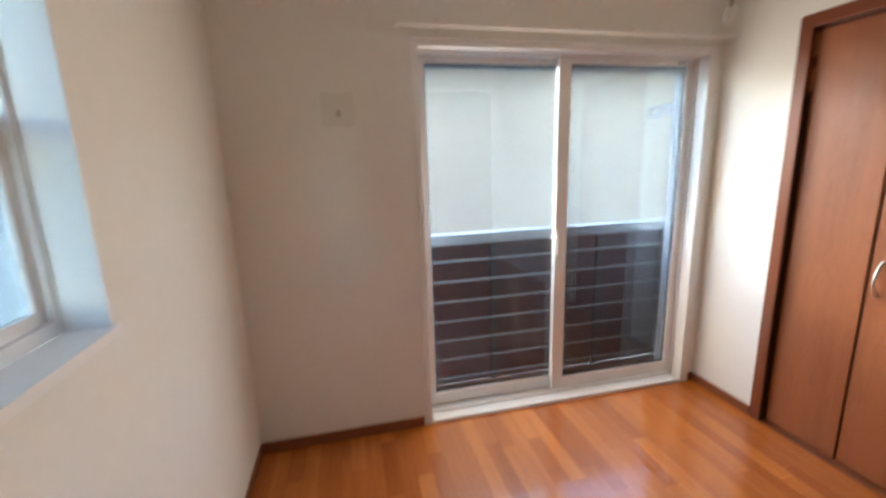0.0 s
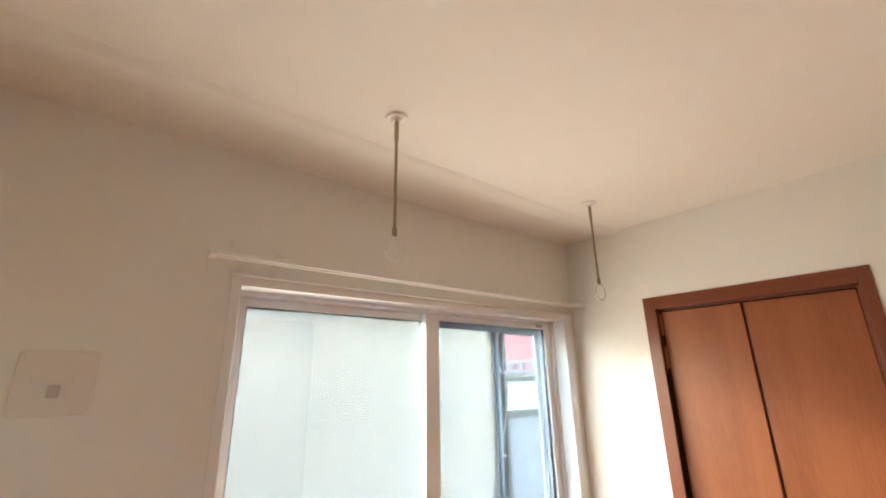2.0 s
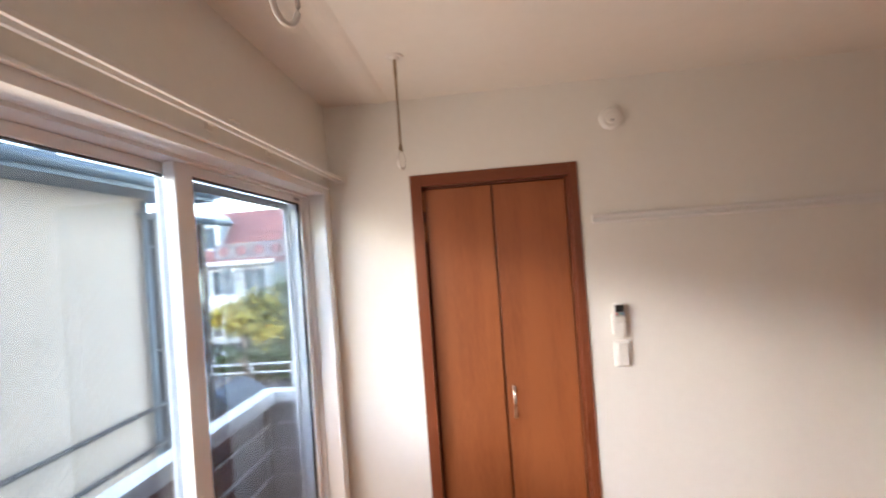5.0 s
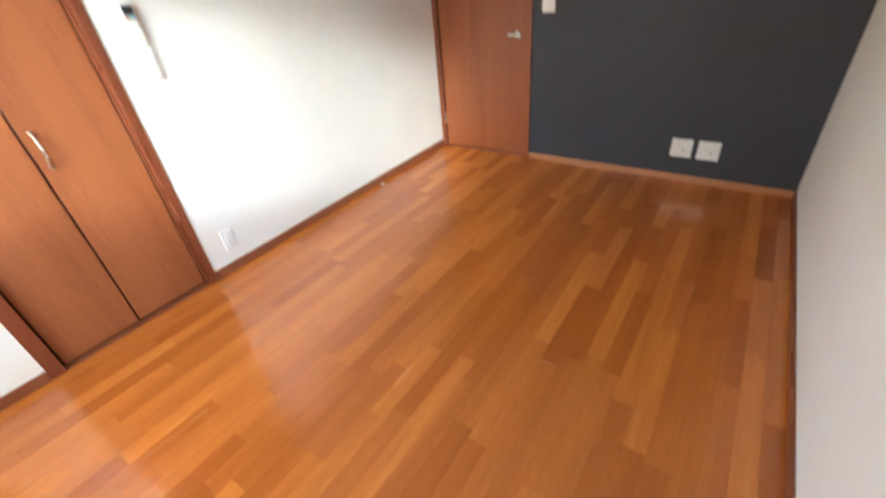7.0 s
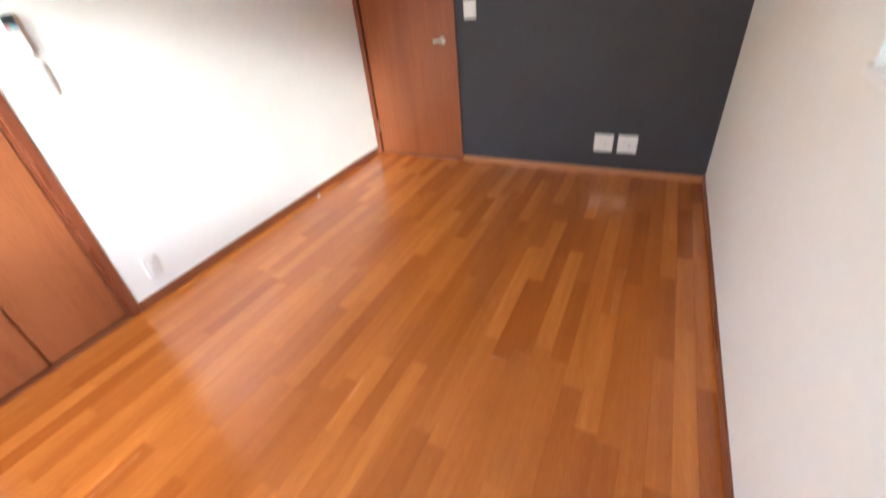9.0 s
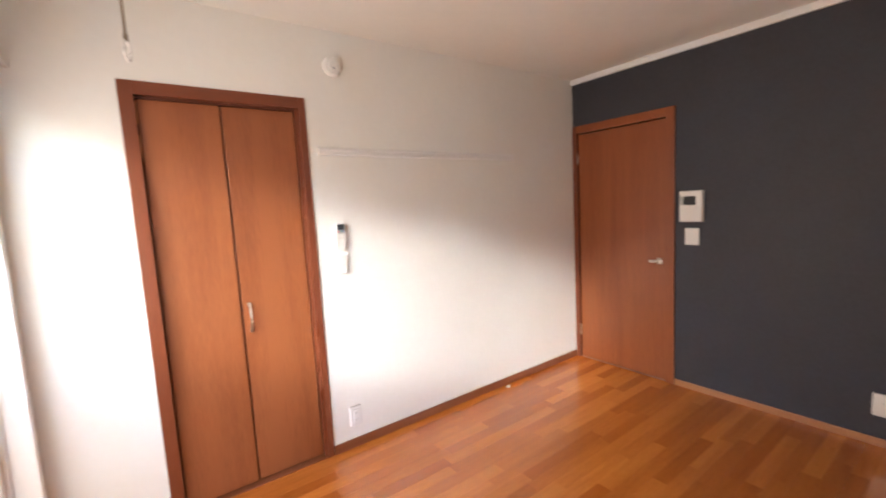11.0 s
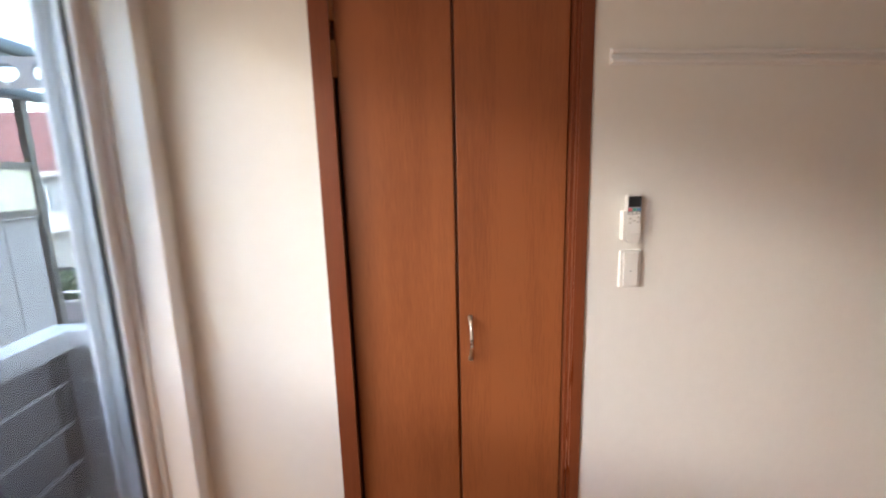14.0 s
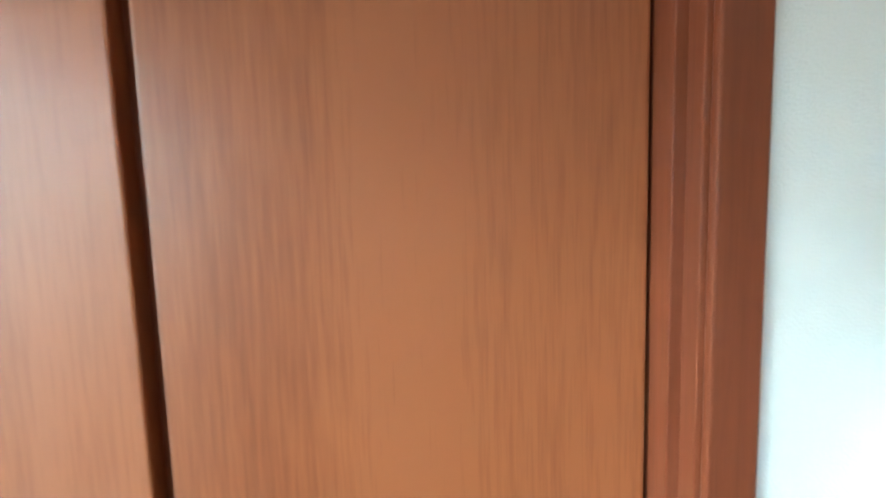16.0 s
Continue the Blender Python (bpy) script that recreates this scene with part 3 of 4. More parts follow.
# remote control in its holder
rm = face_north(1.359, 1.288)
rc = thing("remote_control", rm.translation, "white air-conditioner remote in a wall holder, dark display and coloured keys", "remote control")
hold = bmesh.new()
prism(hold, [(-0.0334, -0.0644), (0.0294, -0.0644), (0.0294, 0.010), (-0.0334, 0.0254)], 0.006, rm)
prism(hold, [(-0.034, -0.065), (-0.0262, -0.065), (-0.0262, 0.026), (-0.034, 0.026)], 0.022, rm)
prism(hold, [(0.0242, -0.065), (0.030, -0.065), (0.030, -0.030), (0.0242, -0.030)], 0.010, rm)
prism(hold, [(-0.0262, -0.0646), (0.0242, -0.0646), (0.0242, -0.062), (-0.0262, -0.062)], 0.012, rm)
part("holder", hold, M_PLASTIC, rc)
body_out = [(0.025, 0.072), (0.020, 0.077), (-0.020, 0.077), (-0.025, 0.072), (-0.025, -0.058), (-0.019, -0.070), (-0.008, -0.077), (0.008, -0.077), (0.019, -0.070), (0.025, -0.058)]
rb = bmesh.new()
prism(rb, body_out, 0.016, rm @ Matrix.Translation((-0.001, 0, 0.0065)))
bmesh.ops.bevel(rb, geom=list(rb.edges), offset=0.002, segments=2, affect='EDGES')
part("body", rb, M_PLASTIC, rc)
top = rm @ Matrix.Translation((-0.001, 0, 0.0227))
part("display_bezel", slab(0.044, 0.058, 0.002, 0.0006, top @ Matrix.Translation((0, 0.043, 0)), 0.0002), M_GREY, rc)
part("display", slab(0.040, 0.032, 0.0015, 0.0006, top @ Matrix.Translation((0, 0.054, 0.0006)), 0.0002), M_SCREEN, rc)
for x, mm in ((-0.014, M_RED), (0.0, M_TEAL), (0.014, M_BLUE)):
    part("button", slab(0.012, 0.009, 0.002, 0.0022, top @ Matrix.Translation((x, 0.030, 0.0005)), 0.0008), mm, rc)
for x, y in ((-0.014, 0.017), (0.0, 0.019), (0.014, 0.017), (-0.013, 0.003), (0.014, 0.006), (0.001, -0.004), (-0.013, -0.011), (0.013, -0.009)):
    bt = part("button", slab(0.011, 0.007, 0.002, 0.002, top @ Matrix.Translation((x, y, 0)), 0.0007), M_PLASTIC2, rc)
    part("mark", slab(0.006, 0.0022, 0.0004, 0.0003, top @ Matrix.Translation((x, y, 0.002)), 0.0001), M_GREY, bt)
part("cover_lip", slab(0.030, 0.003, 0.001, 0.002, top @ Matrix.Translation((0.004, -0.044, 0)), 0.0008), M_PLASTIC, rc)

# alarm disc on the wall
al = thing("smoke_alarm", (1.388, 0, 2.236), "round ivory alarm disc high on the white wall", "alarm")
bm = bmesh.new()
for r0, r1, y0, y1 in ((0.052, 0.052, 0, 0.012), (0.052, 0.044, 0.012, 0.026), (0.030, 0.027, 0.026, 0.032)):
    cyl(bm, (1.388, -y0, 2.236), (1.388, -y1, 2.236), r0, r1, 32)
part("body", bm, M_PLASTIC, al)
part("sensor", cyl(bmesh.new(), (1.388, -0.032, 2.222), (1.388, -0.035, 2.222), 0.006), M_GREY, al)

# picture rail
pr = thing("picture_rail", (2.02, 0, 1.775), "white horizontal hanging rail on the white wall", "picture rail")
part("backing", B((1.268, -0.007, 1.744, 2.80, 0, 1.790), bevel=0.001), M_TRIMW, pr)
for z in (1.747, 1.773):
    part("lip", B((1.268, -0.018, z, 2.80, -0.007, z + 0.013), bevel=0.003), M_TRIMW, pr)

# pipe sleeve cover and stub on the window wall
cv = thing("pipe_hole_cover", (0, -2.12, 1.70), "faint square off-white cover plate with a small grey plug", "wall cover")
cm = Matrix.Translation((0, -2.12, 1.70)) @ Matrix(((0, 0, 1), (1, 0, 0), (0, 1, 0))).to_4x4()
part("plate", slab(0.150, 0.150, 0.012, 0.006, cm, 0.002), M_PLASTIC2, cv)
part("plug", slab(0.022, 0.030, 0.003, 0.012, cm @ Matrix.Translation((0, -0.02, 0.006)), 0.002), M_PLUG, cv)

# a scrap on the floor by the skirting
sc = B((2.60, -0.055, 0.0, 2.625, -0.035, 0.008), (2.618, -0.048, 0.002, 2.632, -0.040, 0.012), bevel=0.002)
tagged(part("paper_scrap", sc, M_PLASTIC), "tiny white scrap on the floor by the skirting", "scrap")

# ---- balcony rail outside the window ----
bx, by0, by1 = -0.44, -2.0, 0.10
rail = thing("balcony_railing", (bx, -0.9, -0.06), "white aluminium balcony railing with slats and a brown panel", "railing")
part("top_rail", B((bx - 0.042, by0, 0.935, bx + 0.042, by1 + 0.035, 1.0), bevel=0.004), M_RAILW, rail)
part("top_rail", B((bx + 0.035, by1 - 0.035, 0.945, -0.192, by1 + 0.035, 0.999), bevel=0.004), M_RAILW, rail)
tilt = Euler((0, radians(-28), 0)).to_matrix()
tilt_y = Euler((radians(-28), 0, 0)).to_matrix()
for i in range(7):
    z = 0.822 - 0.135 * i
    bm = bmesh.new()
    box(bm, bx - 0.019, by0, z - 0.004, bx + 0.019, by1 - 0.03, z + 0.004, rot=tilt)
    part("slat", bm, M_RAILW, rail)
    bm = bmesh.new()
    box(bm, bx + 0.05, by1 - 0.019, z - 0.004, -0.20, by1 + 0.019, z + 0.004, rot=tilt_y)
    part("slat", bm, M_RAILW, rail)
for y in (-1.95, -1.20, -0.42, by1):
    part("post", B((bx - 0.038, y - 0.018, -0.06, bx - 0.012, y + 0.018, 0.945)), M_POST, rail)
part("panel", B((bx - 0.048, by0, -0.05, bx - 0.040, -0.184, 0.934)), M_SMOKE, rail, "dark brown glossy panel")
part("panel", B((bx - 0.048, -0.180, -0.05, bx - 0.040, by1 + 0.03, 0.934)), M_FENCE, rail, "grey end panel")
part("panel", B((bx - 0.04, by1 + 0.036, -0.05, -0.192, by1 + 0.044, 0.94)), M_FENCE, rail, "grey side panel")
structure("balcony_floor", B((bx - 0.05, by0, -0.12, -0.192, by1 + 0.05, -0.06)), M_SMOKE, "dark brown narrow balcony floor", "balcony floor")

# perforated arm for drying poles
arm = thing("pole_bracket", (-0.15, 0.10, 1.75), "white perforated drying pole bracket on the outer wall", "bracket")
bm = bmesh.new()
x, pitch, hw, hh = -0.70, 0.100, 0.033, 0.026
n_seg = 16
zc = 1.752
for i in range(5):
    xc = x + 0.055 + pitch * i
    hole = [(xc + hw * math.cos(a), zc + hh * math.sin(a)) for a in [math.tau * k / n_seg for k in range(n_seg)]]
    rim = []
    for k in range(n_seg):
        c, s = math.cos(math.tau * k / n_seg), math.sin(math.tau * k / n_seg)
        f = 1 / max(abs(c), abs(s))
        rim.append((xc + pitch / 2 * c * f, zc + 0.042 * s * f))
    for y in (0.094, 0.106):
        hv = [bm.verts.new((px, y, pz)) for px, pz in hole]
        rv = [bm.verts.new((px, y, pz)) for px, pz in rim]
        for k in range(n_seg):
            bm.faces.new((hv[k], hv[(k + 1) % n_seg], rv[(k + 1) % n_seg], rv[k]))
    bm.verts.ensure_lookup_table()
    vs = bm.verts[-4 * n_seg:]
    for k in range(n_seg):
        q = (k + 1) % n_seg
        bm.faces.new((vs[k], vs[q], vs[2 * n_seg + q], vs[2 * n_seg + k]))
        bm.faces.new((vs[n_seg + k], vs[n_seg + q], vs[3 * n_seg + q], vs[3 * n_seg + k]))
box(bm, -0.245, 0.092, 1.70, -0.191, 0.108, 1.80)
part("arm", bm, M_FENCE, arm)
part("wall_plate", B((-0.202, 0.07, 1.66, -0.191, 0.13, 1.84), bevel=0.002), M_FENCE, arm)
cord = thing("cord", (-0.62, 0.10, 1.72), "thin white cord with a bead hanging from the bracket", "cord")
bm = bmesh.new()
tube(bm, [(-0.60 - 0.012 * k - 0.0015 * k * k, 0.10, 1.715 - 0.085 * k) for k in range(9)], 0.0025, 6)
part("string", bm, M_RAILW, cord)
bd = bmesh.new()
bmesh.ops.create_uvsphere(bd, u_segments=12, v_segments=8, radius=0.012, matrix=Matrix.Translation((-0.684, 0.10, 1.205)))
part("bead", bd, M_PLASTIC, cord, smooth=True)

# ---- outside ----
G = -2.9
structure("ground", B((-900, -900, G - 0.5, 900, 900, G)), M_ASPHALT, "grey asphalt street and yard", "ground")
# wall height is made up: it shades the neighbour's wall, ground and railing
own = B((-0.21, -14.0, G, -0.191, S - 0.2, 6.2), (-0.21, 0.20, G, -0.191, 3.4, 6.2), (-0.21, S - 0.2, 2.6, -0.191, 0.2, 6.2), (-0.21, S - 0.2, G, -0.191, 0.2, -0.21))
structure("outer_wall", own, M_OWN, "grey outer wall of the apartment house, raised to shade the yard", "wall")
# unseen overhang, added to block sky light from the yard
structure("shading_roof", B((-0.85, -14.0, 6.2, L + 1.0, 3.6, 6.35)), M_TILE, "unseen grey roof edge added to shade the neighbour's wall", "roof")

# neighbour's house
nb = thing("neighbour_house", (-6.5, -2.0, G), "cream stucco neighbour house with a grey-blue tiled roof", "house")
part("wall", B((-3.60, -1.3, G, -3.42, 2.82, 2.62)), M_STUCCO, nb)
part("wall", B((-10.0, 2.64, G, -3.60, 2.82, 2.62)), M_STUCCO, nb)
part("wall", B((-10.0, -1.3, G, -3.60, -1.12, 2.62)), M_STUCCO, nb)
rf = bmesh.new()
prism(rf, [(-2.98, 2.66), (-2.98, 2.74), (-6.7, 3.60), (-10.4, 2.74), (-10.4, 2.66)], 4.95, Matrix(((1, 0, 0, 0), (0, 0, -1, 3.55), (0, 1, 0, 0), (0, 0, 0, 1))))
roof = part("roof", rf, M_TILE, nb)
for i in range(7):
    t0, t1 = i / 7, (i + 1) / 7
    bm = bmesh.new()
    xa, xb = -2.96 - 3.7 * t0, -2.96 - 3.7 * t1 - 0.06
    za = 2.755 + 0.86 * t0
    zb = 2.755 + 0.86 * t1
    prism(bm, [(xa, za), (xa, za + 0.03), (xb, zb + 0.022), (xb, zb)], 4.95, Matrix(((1, 0, 0, 0), (0, 0, -1, 3.56), (0, 1, 0, 0), (0, 0, 0, 1))))
    part("shingle_course", bm, M_TILE, roof)
gt = bmesh.new()
tube(gt, [(-2.93, -1.42, 2.70), (-2.93, 3.62, 2.70)], 0.055, 12)
part("gutter", gt, M_GUTTER, nb, "grey-blue rain gutter", True)
part("soffit", B((-3.42, -1.4, 2.60, -2.95, 3.55, 2.65)), M_GUTTER, nb)
part("ridge_vent", B((-3.9, 1.9, 2.98, -3.7, 2.05, 3.06), bevel=0.01), M_TILE, nb)
part("corner_pipe", tube(bmesh.new(), [(-3.36, 2.76, G), (-3.36, 2.76, 2.55)], 0.035, 12), M_GUTTER, nb, smooth=True)

# neighbour's outdoor terrace frame
fr = thing("terrace_frame", (-3.4, 3.3, G), "dark bronze terrace frame with a small canopy and panels", "terrace frame")
for y in (2.93, 3.82):
    part("post", B((-3.43, y - 0.04, G, -3.35, y + 0.04, 2.34), bevel=0.005), M_POST, fr)
part("beam", B((-3.42, 2.97, 1.60, -3.36, 3.78, 1.68)), M_POST, fr)
part("beam", B((-3.42, 2.97, 1.10, -3.36, 3.78, 1.18)), M_POST, fr)
part("pale_panel", B((-3.40, 2.97, 1.18, -3.38, 3.78, 1.60)), M_PANE2, fr, "pale yellow translucent panel")
cn = bmesh.new()
prism(cn, [(-3.25, 2.34), (-3.25, 2.40), (-4.6, 2.58), (-4.6, 2.52)], 1.55, Matrix(((1, 0, 0, 0), (0, 0, -1, 4.28), (0, 1, 0, 0), (0, 0, 0, 1))))
part("canopy", cn, M_GUTTER, fr)
part("canopy_gutter", tube(bmesh.new(), [(-3.22, 2.74, 2.37), (-3.22, 4.30, 2.37)], 0.05, 12), M_GUTTER, fr, smooth=True)
for z in (0.03, -0.44):
    part("handrail", tube(bmesh.new(), [(-3.33, -1.5, z - 0.02), (-3.33, 2.93, z)], 0.026, 10), M_POST, fr, smooth=True)
for z in (2.0, 0.7, -0.4):
    part("bolt", cyl(bmesh.new(), (-3.36, 2.86, z), (-3.36, 2.80, z), 0.02), M_POST, fr)
fe = thing("privacy_fence", (-3.4, 3.4, G), "mauve-grey sheet privacy screen beside the house", "fence")
for y0, y1 in ((2.98, 3.335), (3.345, 3.74)):
    part("sheet", B((-3.42, y0, G, -3.38, y1, 1.06), bevel=0.004), M_FENCE, fe)
part("cap", B((-3.44, 2.97, 1.06, -3.36, 3.75, 1.09)), M_POST, fe)

# red-roofed house down the street
rh = thing("red_roof_house", (-15, 24, G), "grey house with a red roof and a dormer window", "house")
part("wall", B((-24, 22, G, -11.6, 30, 1.9)), M_HOUSE2, rh)
rr = bmesh.new()
prism(rr, [(21.6, 1.85), (21.6, 2.0), (24.2, 5.3), (27.4, 5.3), (30.4, 2.0), (30.4, 1.85)], 13.2, Matrix(((0, 0, 1, -24.6), (1, 0, 0, 0), (0, 1, 0, 0), (0, 0, 0, 1))))
rroof = part("roof", rr, M_REDROOF, rh)
part("eave_board", B((-24.6, 21.5, 1.82, -11.4, 21.62, 2.05)), M_TRIMW, rroof)
dm = part("dormer", B((-16.6, 22.3, 2.6, -15.1, 24.4, 4.5)), M_HOUSE2, rh)
dg = bmesh.new()
prism(dg, [(-16.85, 4.45), (-15.85, 5.15), (-14.85, 4.45)], 2.6, Matrix(((1, 0, 0, 0), (0, 0, 1, 22.1), (0, 1, 0, 0), (0, 0, 0, 1))))
part("dormer_roof", dg, M_TRIMW, dm)
dw = part("window", B((-16.5, 22.22, 2.75, -16.3, 22.3, 4.35), (-15.4, 22.22, 2.75, -15.2, 22.3, 4.35), (-16.3, 22.22, 2.75, -15.4, 22.3, 2.9), (-16.3, 22.22, 4.2, -15.4, 22.3, 4.35)), M_TRIMW, dm)
part("pane", B((-16.3, 22.26, 2.9, -15.4, 22.29, 4.2)), M_HPANE, dw)
for x0, z0, z1 in ((-22.0, -0.4, 1.3), (-18.8, -0.4, 1.3), (-15.6, -0.4, 1.5), (-13.6, -0.4, 1.5), (-20.0, G + 0.4, -1.2), (-16.5, G + 0.4, -1.2), (-14.2, G + 0.4, -1.2)):
    w2 = part("window", B((x0 - 0.08, 21.93, z0 - 0.08, x0 + 1.5, 22.0, z0), (x0 - 0.08, 21.93, z1, x0 + 1.5, 22.0, z1 + 0.08), (x0 - 0.08, 21.93, z0, x0, 22.0, z1), (x0 + 1.42, 21.93, z0, x0 + 1.5, 22.0, z1), (x0 + 0.68, 21.94, z0, x0 + 0.74, 22.0, z1)), M_TRIMW, rh)
    part("pane", B((x0, 21.97, z0, x0 + 1.42, 21.99, z1)), M_HPANE, w2)
part("balcony", B((-18.6, 20.9, -0.9, -12.0, 22, -0.72), (-18.6, 20.9, -0.72, -12.0, 20.98, 0.1), (-12.08, 20.98, -0.72, -12.0, 22, 0.1)), M_TRIMW, rh)

# the next house, close beyond the small side window
sh = thing("side_house", (3, -6.6, G), "plain grey house beside the apartment", "house")
part("wall", B((-1.0, -9.0, G, 9.0, -6.4, 4.4)), M_HOUSE2, sh)
part("roof", B((-1.3, -9.2, 4.4, 9.3, -6.1, 4.55)), M_TILE, sh)

# a long plain block, unseen, added to keep low western sky light out
wb = thing("low_sky_blocker", (-33, -22, G), "unseen plain grey block added to hide the low western sky", "apartment block")
part("wall", B((-38, -46, G, -32, -1.5, 8.6)), M_HOUSE2, wb)
part("roof", B((-38.3, -46.3, 8.6, -31.7, -1.2, 8.8)), M_TILE, wb)

# another house and a pale block further off, beyond the pole
fh = thing("far_house", (-4, 34, G), "pale far house behind the utility pole", "house")
part("wall", B((-8, 32, G, 2, 40, 4.2)), M_STUCCO, fh)
r2 = bmesh.new()
prism(r2, [(31.5, 4.2), (31.5, 4.35), (36, 6.4), (40.5, 4.35), (40.5, 4.2)], 11, Matrix(((0, 0, 1, -8.5), (1, 0, 0, 0), (0, 1, 0, 0), (0, 0, 0, 1))))
part("roof", r2, M_TILE, fh)
for x0 in (-7, -4.5, -2, 0.2):
    for z0 in (-1.6, 1.4):
        w2 = part("window", B((x0 - 0.08, 31.93, z0 - 0.08, x0 + 1.4, 32.0, z0), (x0 - 0.08, 31.93, z0 + 1.3, x0 + 1.4, 32.0, z0 + 1.38), (x0 - 0.08, 31.93, z0, x0, 32.0, z0 + 1.3), (x0 + 1.32, 31.93, z0, x0 + 1.4, 32.0, z0 + 1.3)), M_TRIMW, fh)
        part("pane", B((x0, 31.97, z0, x0 + 1.32, 31.99, z0 + 1.3)), M_HPANE, w2)


def tree(x, y, height, spread, leafmat, label, seed, n=900, trunk_frac=0.45, lit=None):
    rnd = random.Random(seed)
    t = thing("tree", (x, y, G), label, "tree")
    bm = bmesh.new()
    top = Vector((x + rnd.uniform(-.2, .2), y, G + height * 0.8))
    tube(bm, [Vector((x, y, G)).lerp(top, k / 5) + Vector((rnd.uniform(-.06, .06), rnd.uniform(-.06, .06), 0)) for k in range(6)], 0.13, 8)
    tips = []
    for k in range(11):
        a, f = rnd.uniform(0, math.tau), rnd.uniform(trunk_frac, 0.95)
        p = Vector((x, y, G)).lerp(top, f)
        q = p + Vector((math.cos(a), math.sin(a), rnd.uniform(0.3, 0.9))) * spread * rnd.uniform(0.5, 0.95)
        cyl(bm, p, q, 0.05, 0.015, 6)
        tips += [q, p.lerp(q, 0.6)]
    part("trunk", bm, M_BARK, t)
    # the first lit tips carry the leaves with sunlight painted in
    groups = [(leafmat, tips)] if lit is None else [(leafmat, tips[lit:]), (M_LEAF_SUNLIT, tips[:lit])]
    for mm, tt in groups:
        vs, fs = [], []
        for k in range(n * len(tt) // len(tips)):
            c = rnd.choice(tt) + Vector((rnd.gauss(0, 1), rnd.gauss(0, 1), rnd.gauss(0, 0.8))) * spread * 0.24
            u = Vector((rnd.gauss(0, 1), rnd.gauss(0, 1), rnd.gauss(0, 1))).normalized()
            v = u.orthogonal().normalized()
            s = rnd.uniform(0.07, 0.15)
            i = len(vs)
            vs += [c - u * s, c + v * s * 0.45, c + u * s, c - v * s * 0.45]
            fs.append((i, i + 1, i + 2, i + 3))
        me = bpy.data.meshes.new("crown")
        me.from_pydata(vs, [], fs)
        me.materials.append(mm)
        o = new("crown", me)
        o.parent = t
        o.matrix_parent_inverse = t.matrix_basis.inverted()


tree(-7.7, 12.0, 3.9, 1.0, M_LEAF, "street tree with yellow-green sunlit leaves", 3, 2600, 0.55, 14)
tree(-7.4, 17.5, 6.2, 1.8, M_LEAF, "tall leafy green tree beside the street", 5, 3200, 0.35)
tree(-9.6, 18.5, 3.2, 1.3, M_LEAF, "low green tree in front of the red-roofed house", 8, 1800, 0.2)
tree(-6.0, 20.5, 5.0, 1.6, M_LEAF, "dense green tree beside the pole", 11, 2200, 0.3)
rnd = random.Random(4)
vs, fs = [], []
for k in range(5200):
    c = Vector((rnd.uniform(-13.5, -6.2), rnd.uniform(13.6, 15.0), G + rnd.uniform(0, 1) ** 0.7 * (1.0 + 0.3 * math.sin(k))))
    u = Vector((rnd.gauss(0, 1), rnd.gauss(0, 1), rnd.gauss(0, 1))).normalized()
    v = u.orthogonal().normalized() * 0.05
    u = u * rnd.uniform(0.06, 0.13)
    i = len(vs)
    vs += [c - u, c + v, c + u, c - v]
    fs.append((i, i + 1, i + 2, i + 3))
me = bpy.data.meshes.new("hedge")
me.from_pydata(vs, [], fs)
me.materials.append(M_LEAF)
tagged(new("hedge", me), "low yellow-green hedge along the street", "hedge", kind="stuff")
gr = thing("guard_rail", (-9, 13.2, G), "white pipe guard rail along the street", "guard rail")
for x in (-11.5, -9.9, -8.3, -6.7):
    part("post", cyl(bmesh.new(), (x, 13.2, G), (x, 13.2, G + 0.85), 0.05), M_RAILW, gr)
for z in (0.5, 0.82):
    part("rail", tube(bmesh.new(), [(-12.5, 13.2, G + z), (-6.0, 13.2, G + z)], 0.04, 8), M_RAILW, gr, smooth=True)

# utility pole and its cables
up = thing("utility_pole", (-5.0, 15.0, G), "tall concrete utility pole with a transformer", "utility pole")
part("pole", cyl(bmesh.new(), (-5.0, 15.0, G), (-5.0, 15.0, 8.5), 0.17, 0.12, 16), M_CONC, up, smooth=True)
part("crossarm", B((-5.9, 14.85, 6.9, -4.1, 14.95, 7.0)), M_FENCE, up)
part("crossarm", B((-5.7, 14.85, 4.0, -4.3, 14.95, 4.08)), M_FENCE, up)
part("transformer", cyl(bmesh.new(), (-4.65, 14.8, 4.4), (-4.65, 14.8, 5.2), 0.25, seg=20), M_GREY, up, smooth=True)
for z0, z1 in ((6.9, 5.6), (4.0, 4.3), (3.3, 3.0)):
    cb = thing("power_cable", (-5.0, 15.0, z0), "black overhead cable from the utility pole", "cable", "overhead cables")
    pts = [(-5.0 - 25 * k / 10, 15.0 + 1.5 * k / 10, z0 + (z1 - z0) * k / 10 - 0.5 * math.sin(math.pi * k / 10)) for k in range(11)]
    part("cable", tube(bmesh.new(), pts, 0.015, 5), M_CABLE, cb)

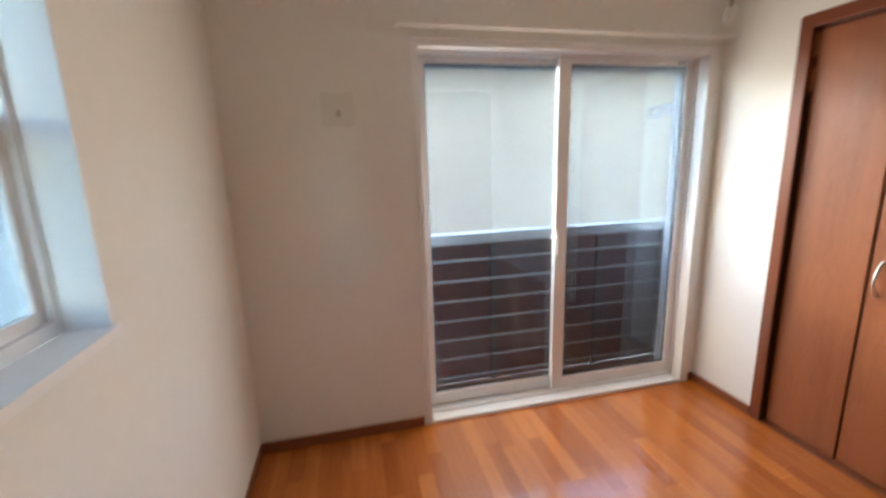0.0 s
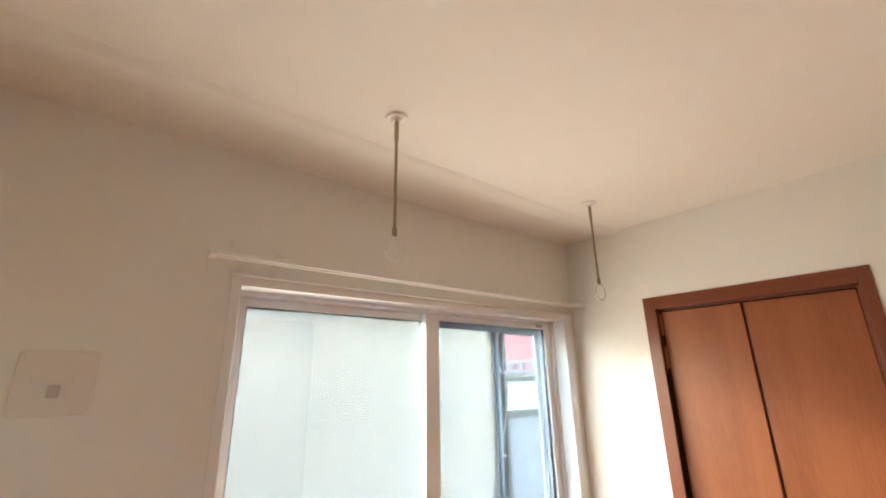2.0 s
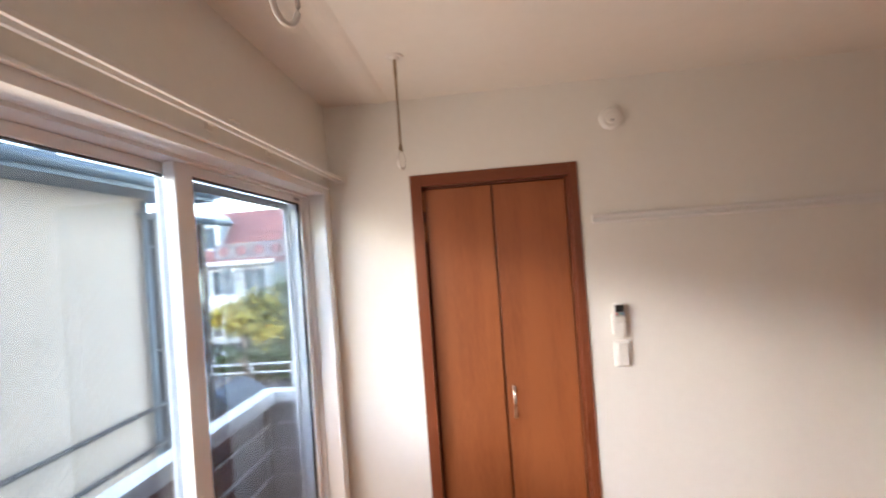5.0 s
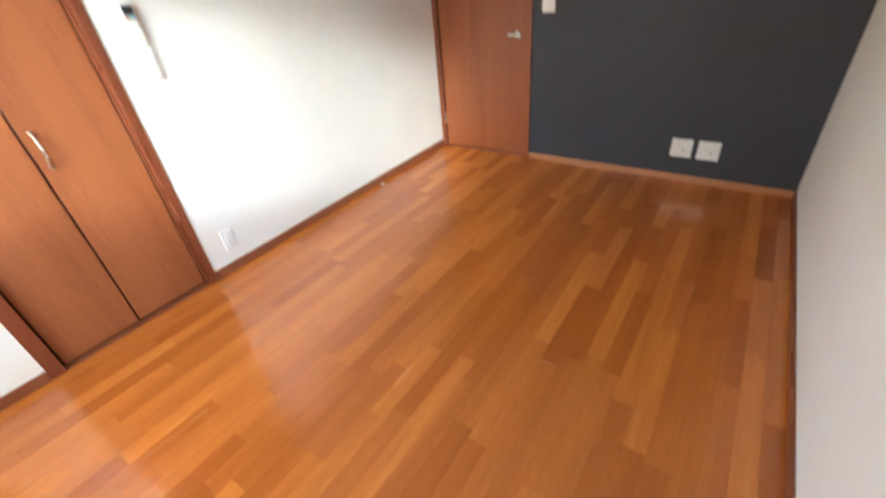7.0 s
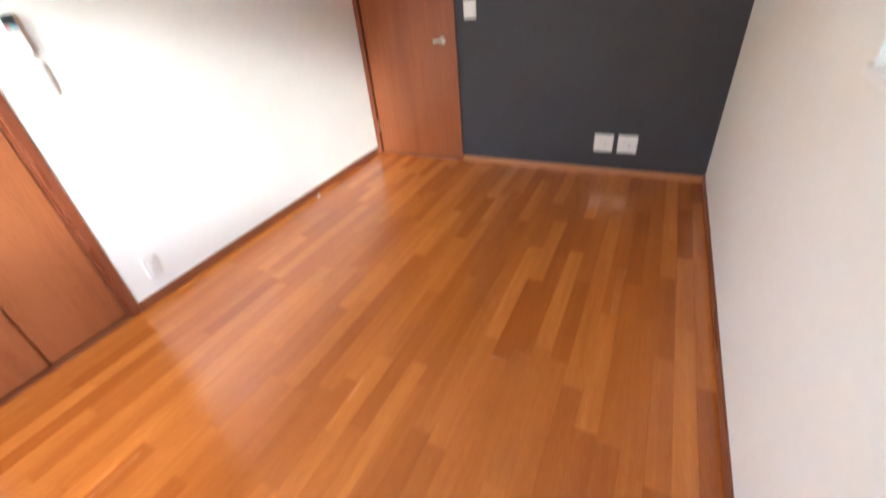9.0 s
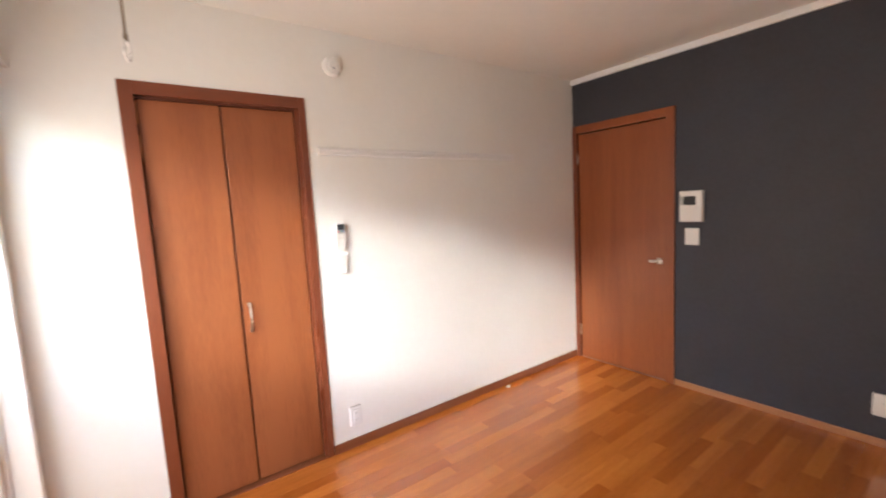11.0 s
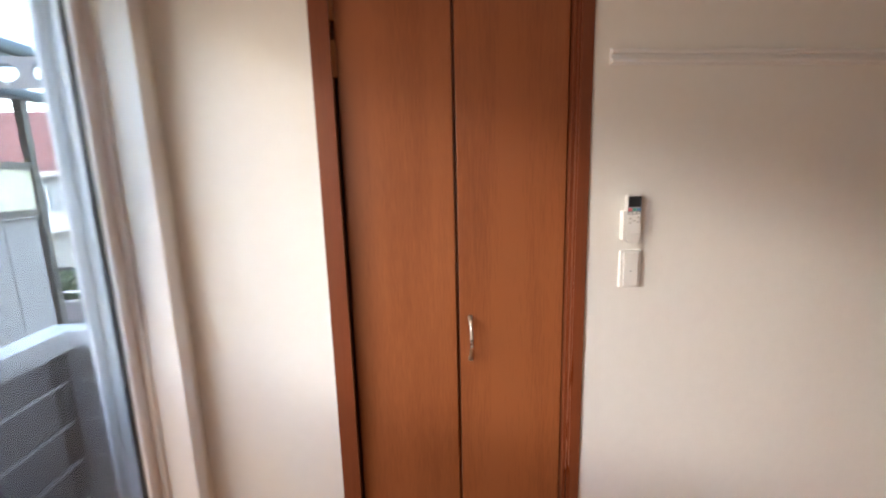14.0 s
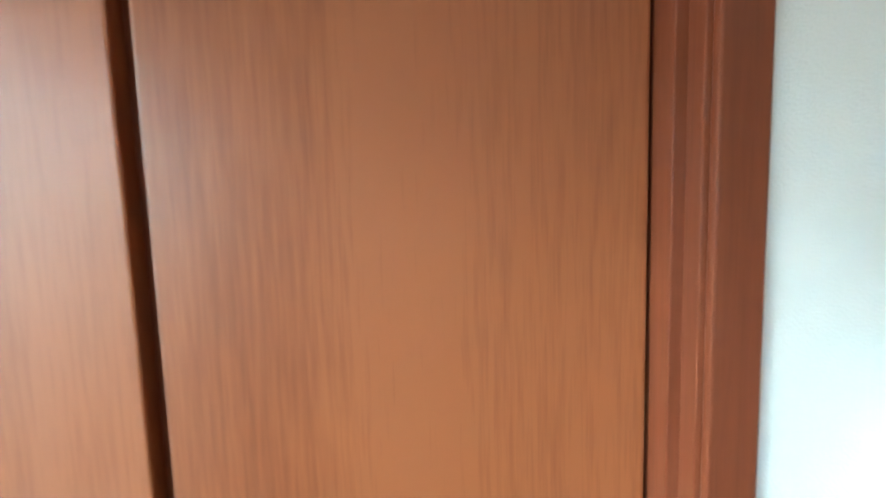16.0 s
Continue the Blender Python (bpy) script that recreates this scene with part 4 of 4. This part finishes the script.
# parked car
car = thing("parked_car", (-7.2, 8.6, G), "dark parked car with an orange lamp", "car")
Mc = Matrix(((1, 0, 0, -9.2), (0, 0, 1, 7.8), (0, 1, 0, G), (0, 0, 0, 1)))
bm = bmesh.new()
prism(bm, [(0, 0.35), (0, 0.85), (0.15, 0.95), (0.9, 1.0), (1.5, 1.45), (3.0, 1.48), (3.6, 1.05), (3.75, 0.9), (3.75, 0.35)], 1.6, Mc)
bmesh.ops.bevel(bm, geom=list(bm.edges), offset=0.06, segments=2, affect='EDGES')
part("body", bm, M_CAR, car)
bm = bmesh.new()
prism(bm, [(1.0, 1.02), (1.52, 1.40), (2.95, 1.42), (3.4, 1.06)], 1.62, Mc @ Matrix.Translation((0, 0, -0.01)))
part("window", bm, M_HPANE, car)
for px in (0.75, 3.0):
    for py in (7.78, 9.22):
        wh = part("wheel", cyl(bmesh.new(), (-9.2 + px, py, G + 0.3), (-9.2 + px, py + 0.2, G + 0.3), 0.3, seg=24), M_TYRE, car)
        part("rim", cyl(bmesh.new(), (-9.2 + px, py - 0.005, G + 0.3), (-9.2 + px, py + 0.205, G + 0.3), 0.19, seg=20), M_STEEL, wh)
part("tail_light", B((-5.50, 7.85, G + 0.75, -5.43, 8.1, G + 1.0), bevel=0.01), M_ORANGE, car)

# ---- floor planks ----
rnd = random.Random(12)
row_h = 0.0755
y = 0.0
while y > S + 0.001:
    y0 = max(S, y - row_h)
    x = -0.001 - rnd.uniform(0, 0.5)
    while x < L:
        ln = rnd.choice((0.38, 0.46, 0.55, 0.62, 0.75, 0.9))
        xa, xb = max(x, 0.0), min(x + ln, L)
        if L - xb < 0.12:
            xb = L
            ln = xb - x
        if xb - xa > 0.02:
            g, c = 0.00015, 0.0005
            a0, a1, b0, b1 = xa + g, xb - g, y0 + g, y - g
            mx_, my_ = (a0 + a1) / 2, (b0 + b1) / 2
            vs = [(px - mx_, py - my_, pz) for pz, q in ((-0.012, 0), (-c, 0), (0, c)) for px, py in ((a0 + q, b0 + q), (a1 - q, b0 + q), (a1 - q, b1 - q), (a0 + q, b1 - q))]
            fs = [(8, 9, 10, 11)] + [(4 * k + i, 4 * k + (i + 1) % 4, 4 * k + 4 + (i + 1) % 4, 4 * k + 4 + i) for k in (0, 1) for i in range(4)]
            me = bpy.data.meshes.new("plank")
            me.from_pydata(vs, [], fs)
            me.materials.append(M_PLANK)
            o = new("plank", me)
            o.location = (mx_, my_, 0)
            o.parent = bpy.data.objects["floor"]
        x += ln
    y -= row_h
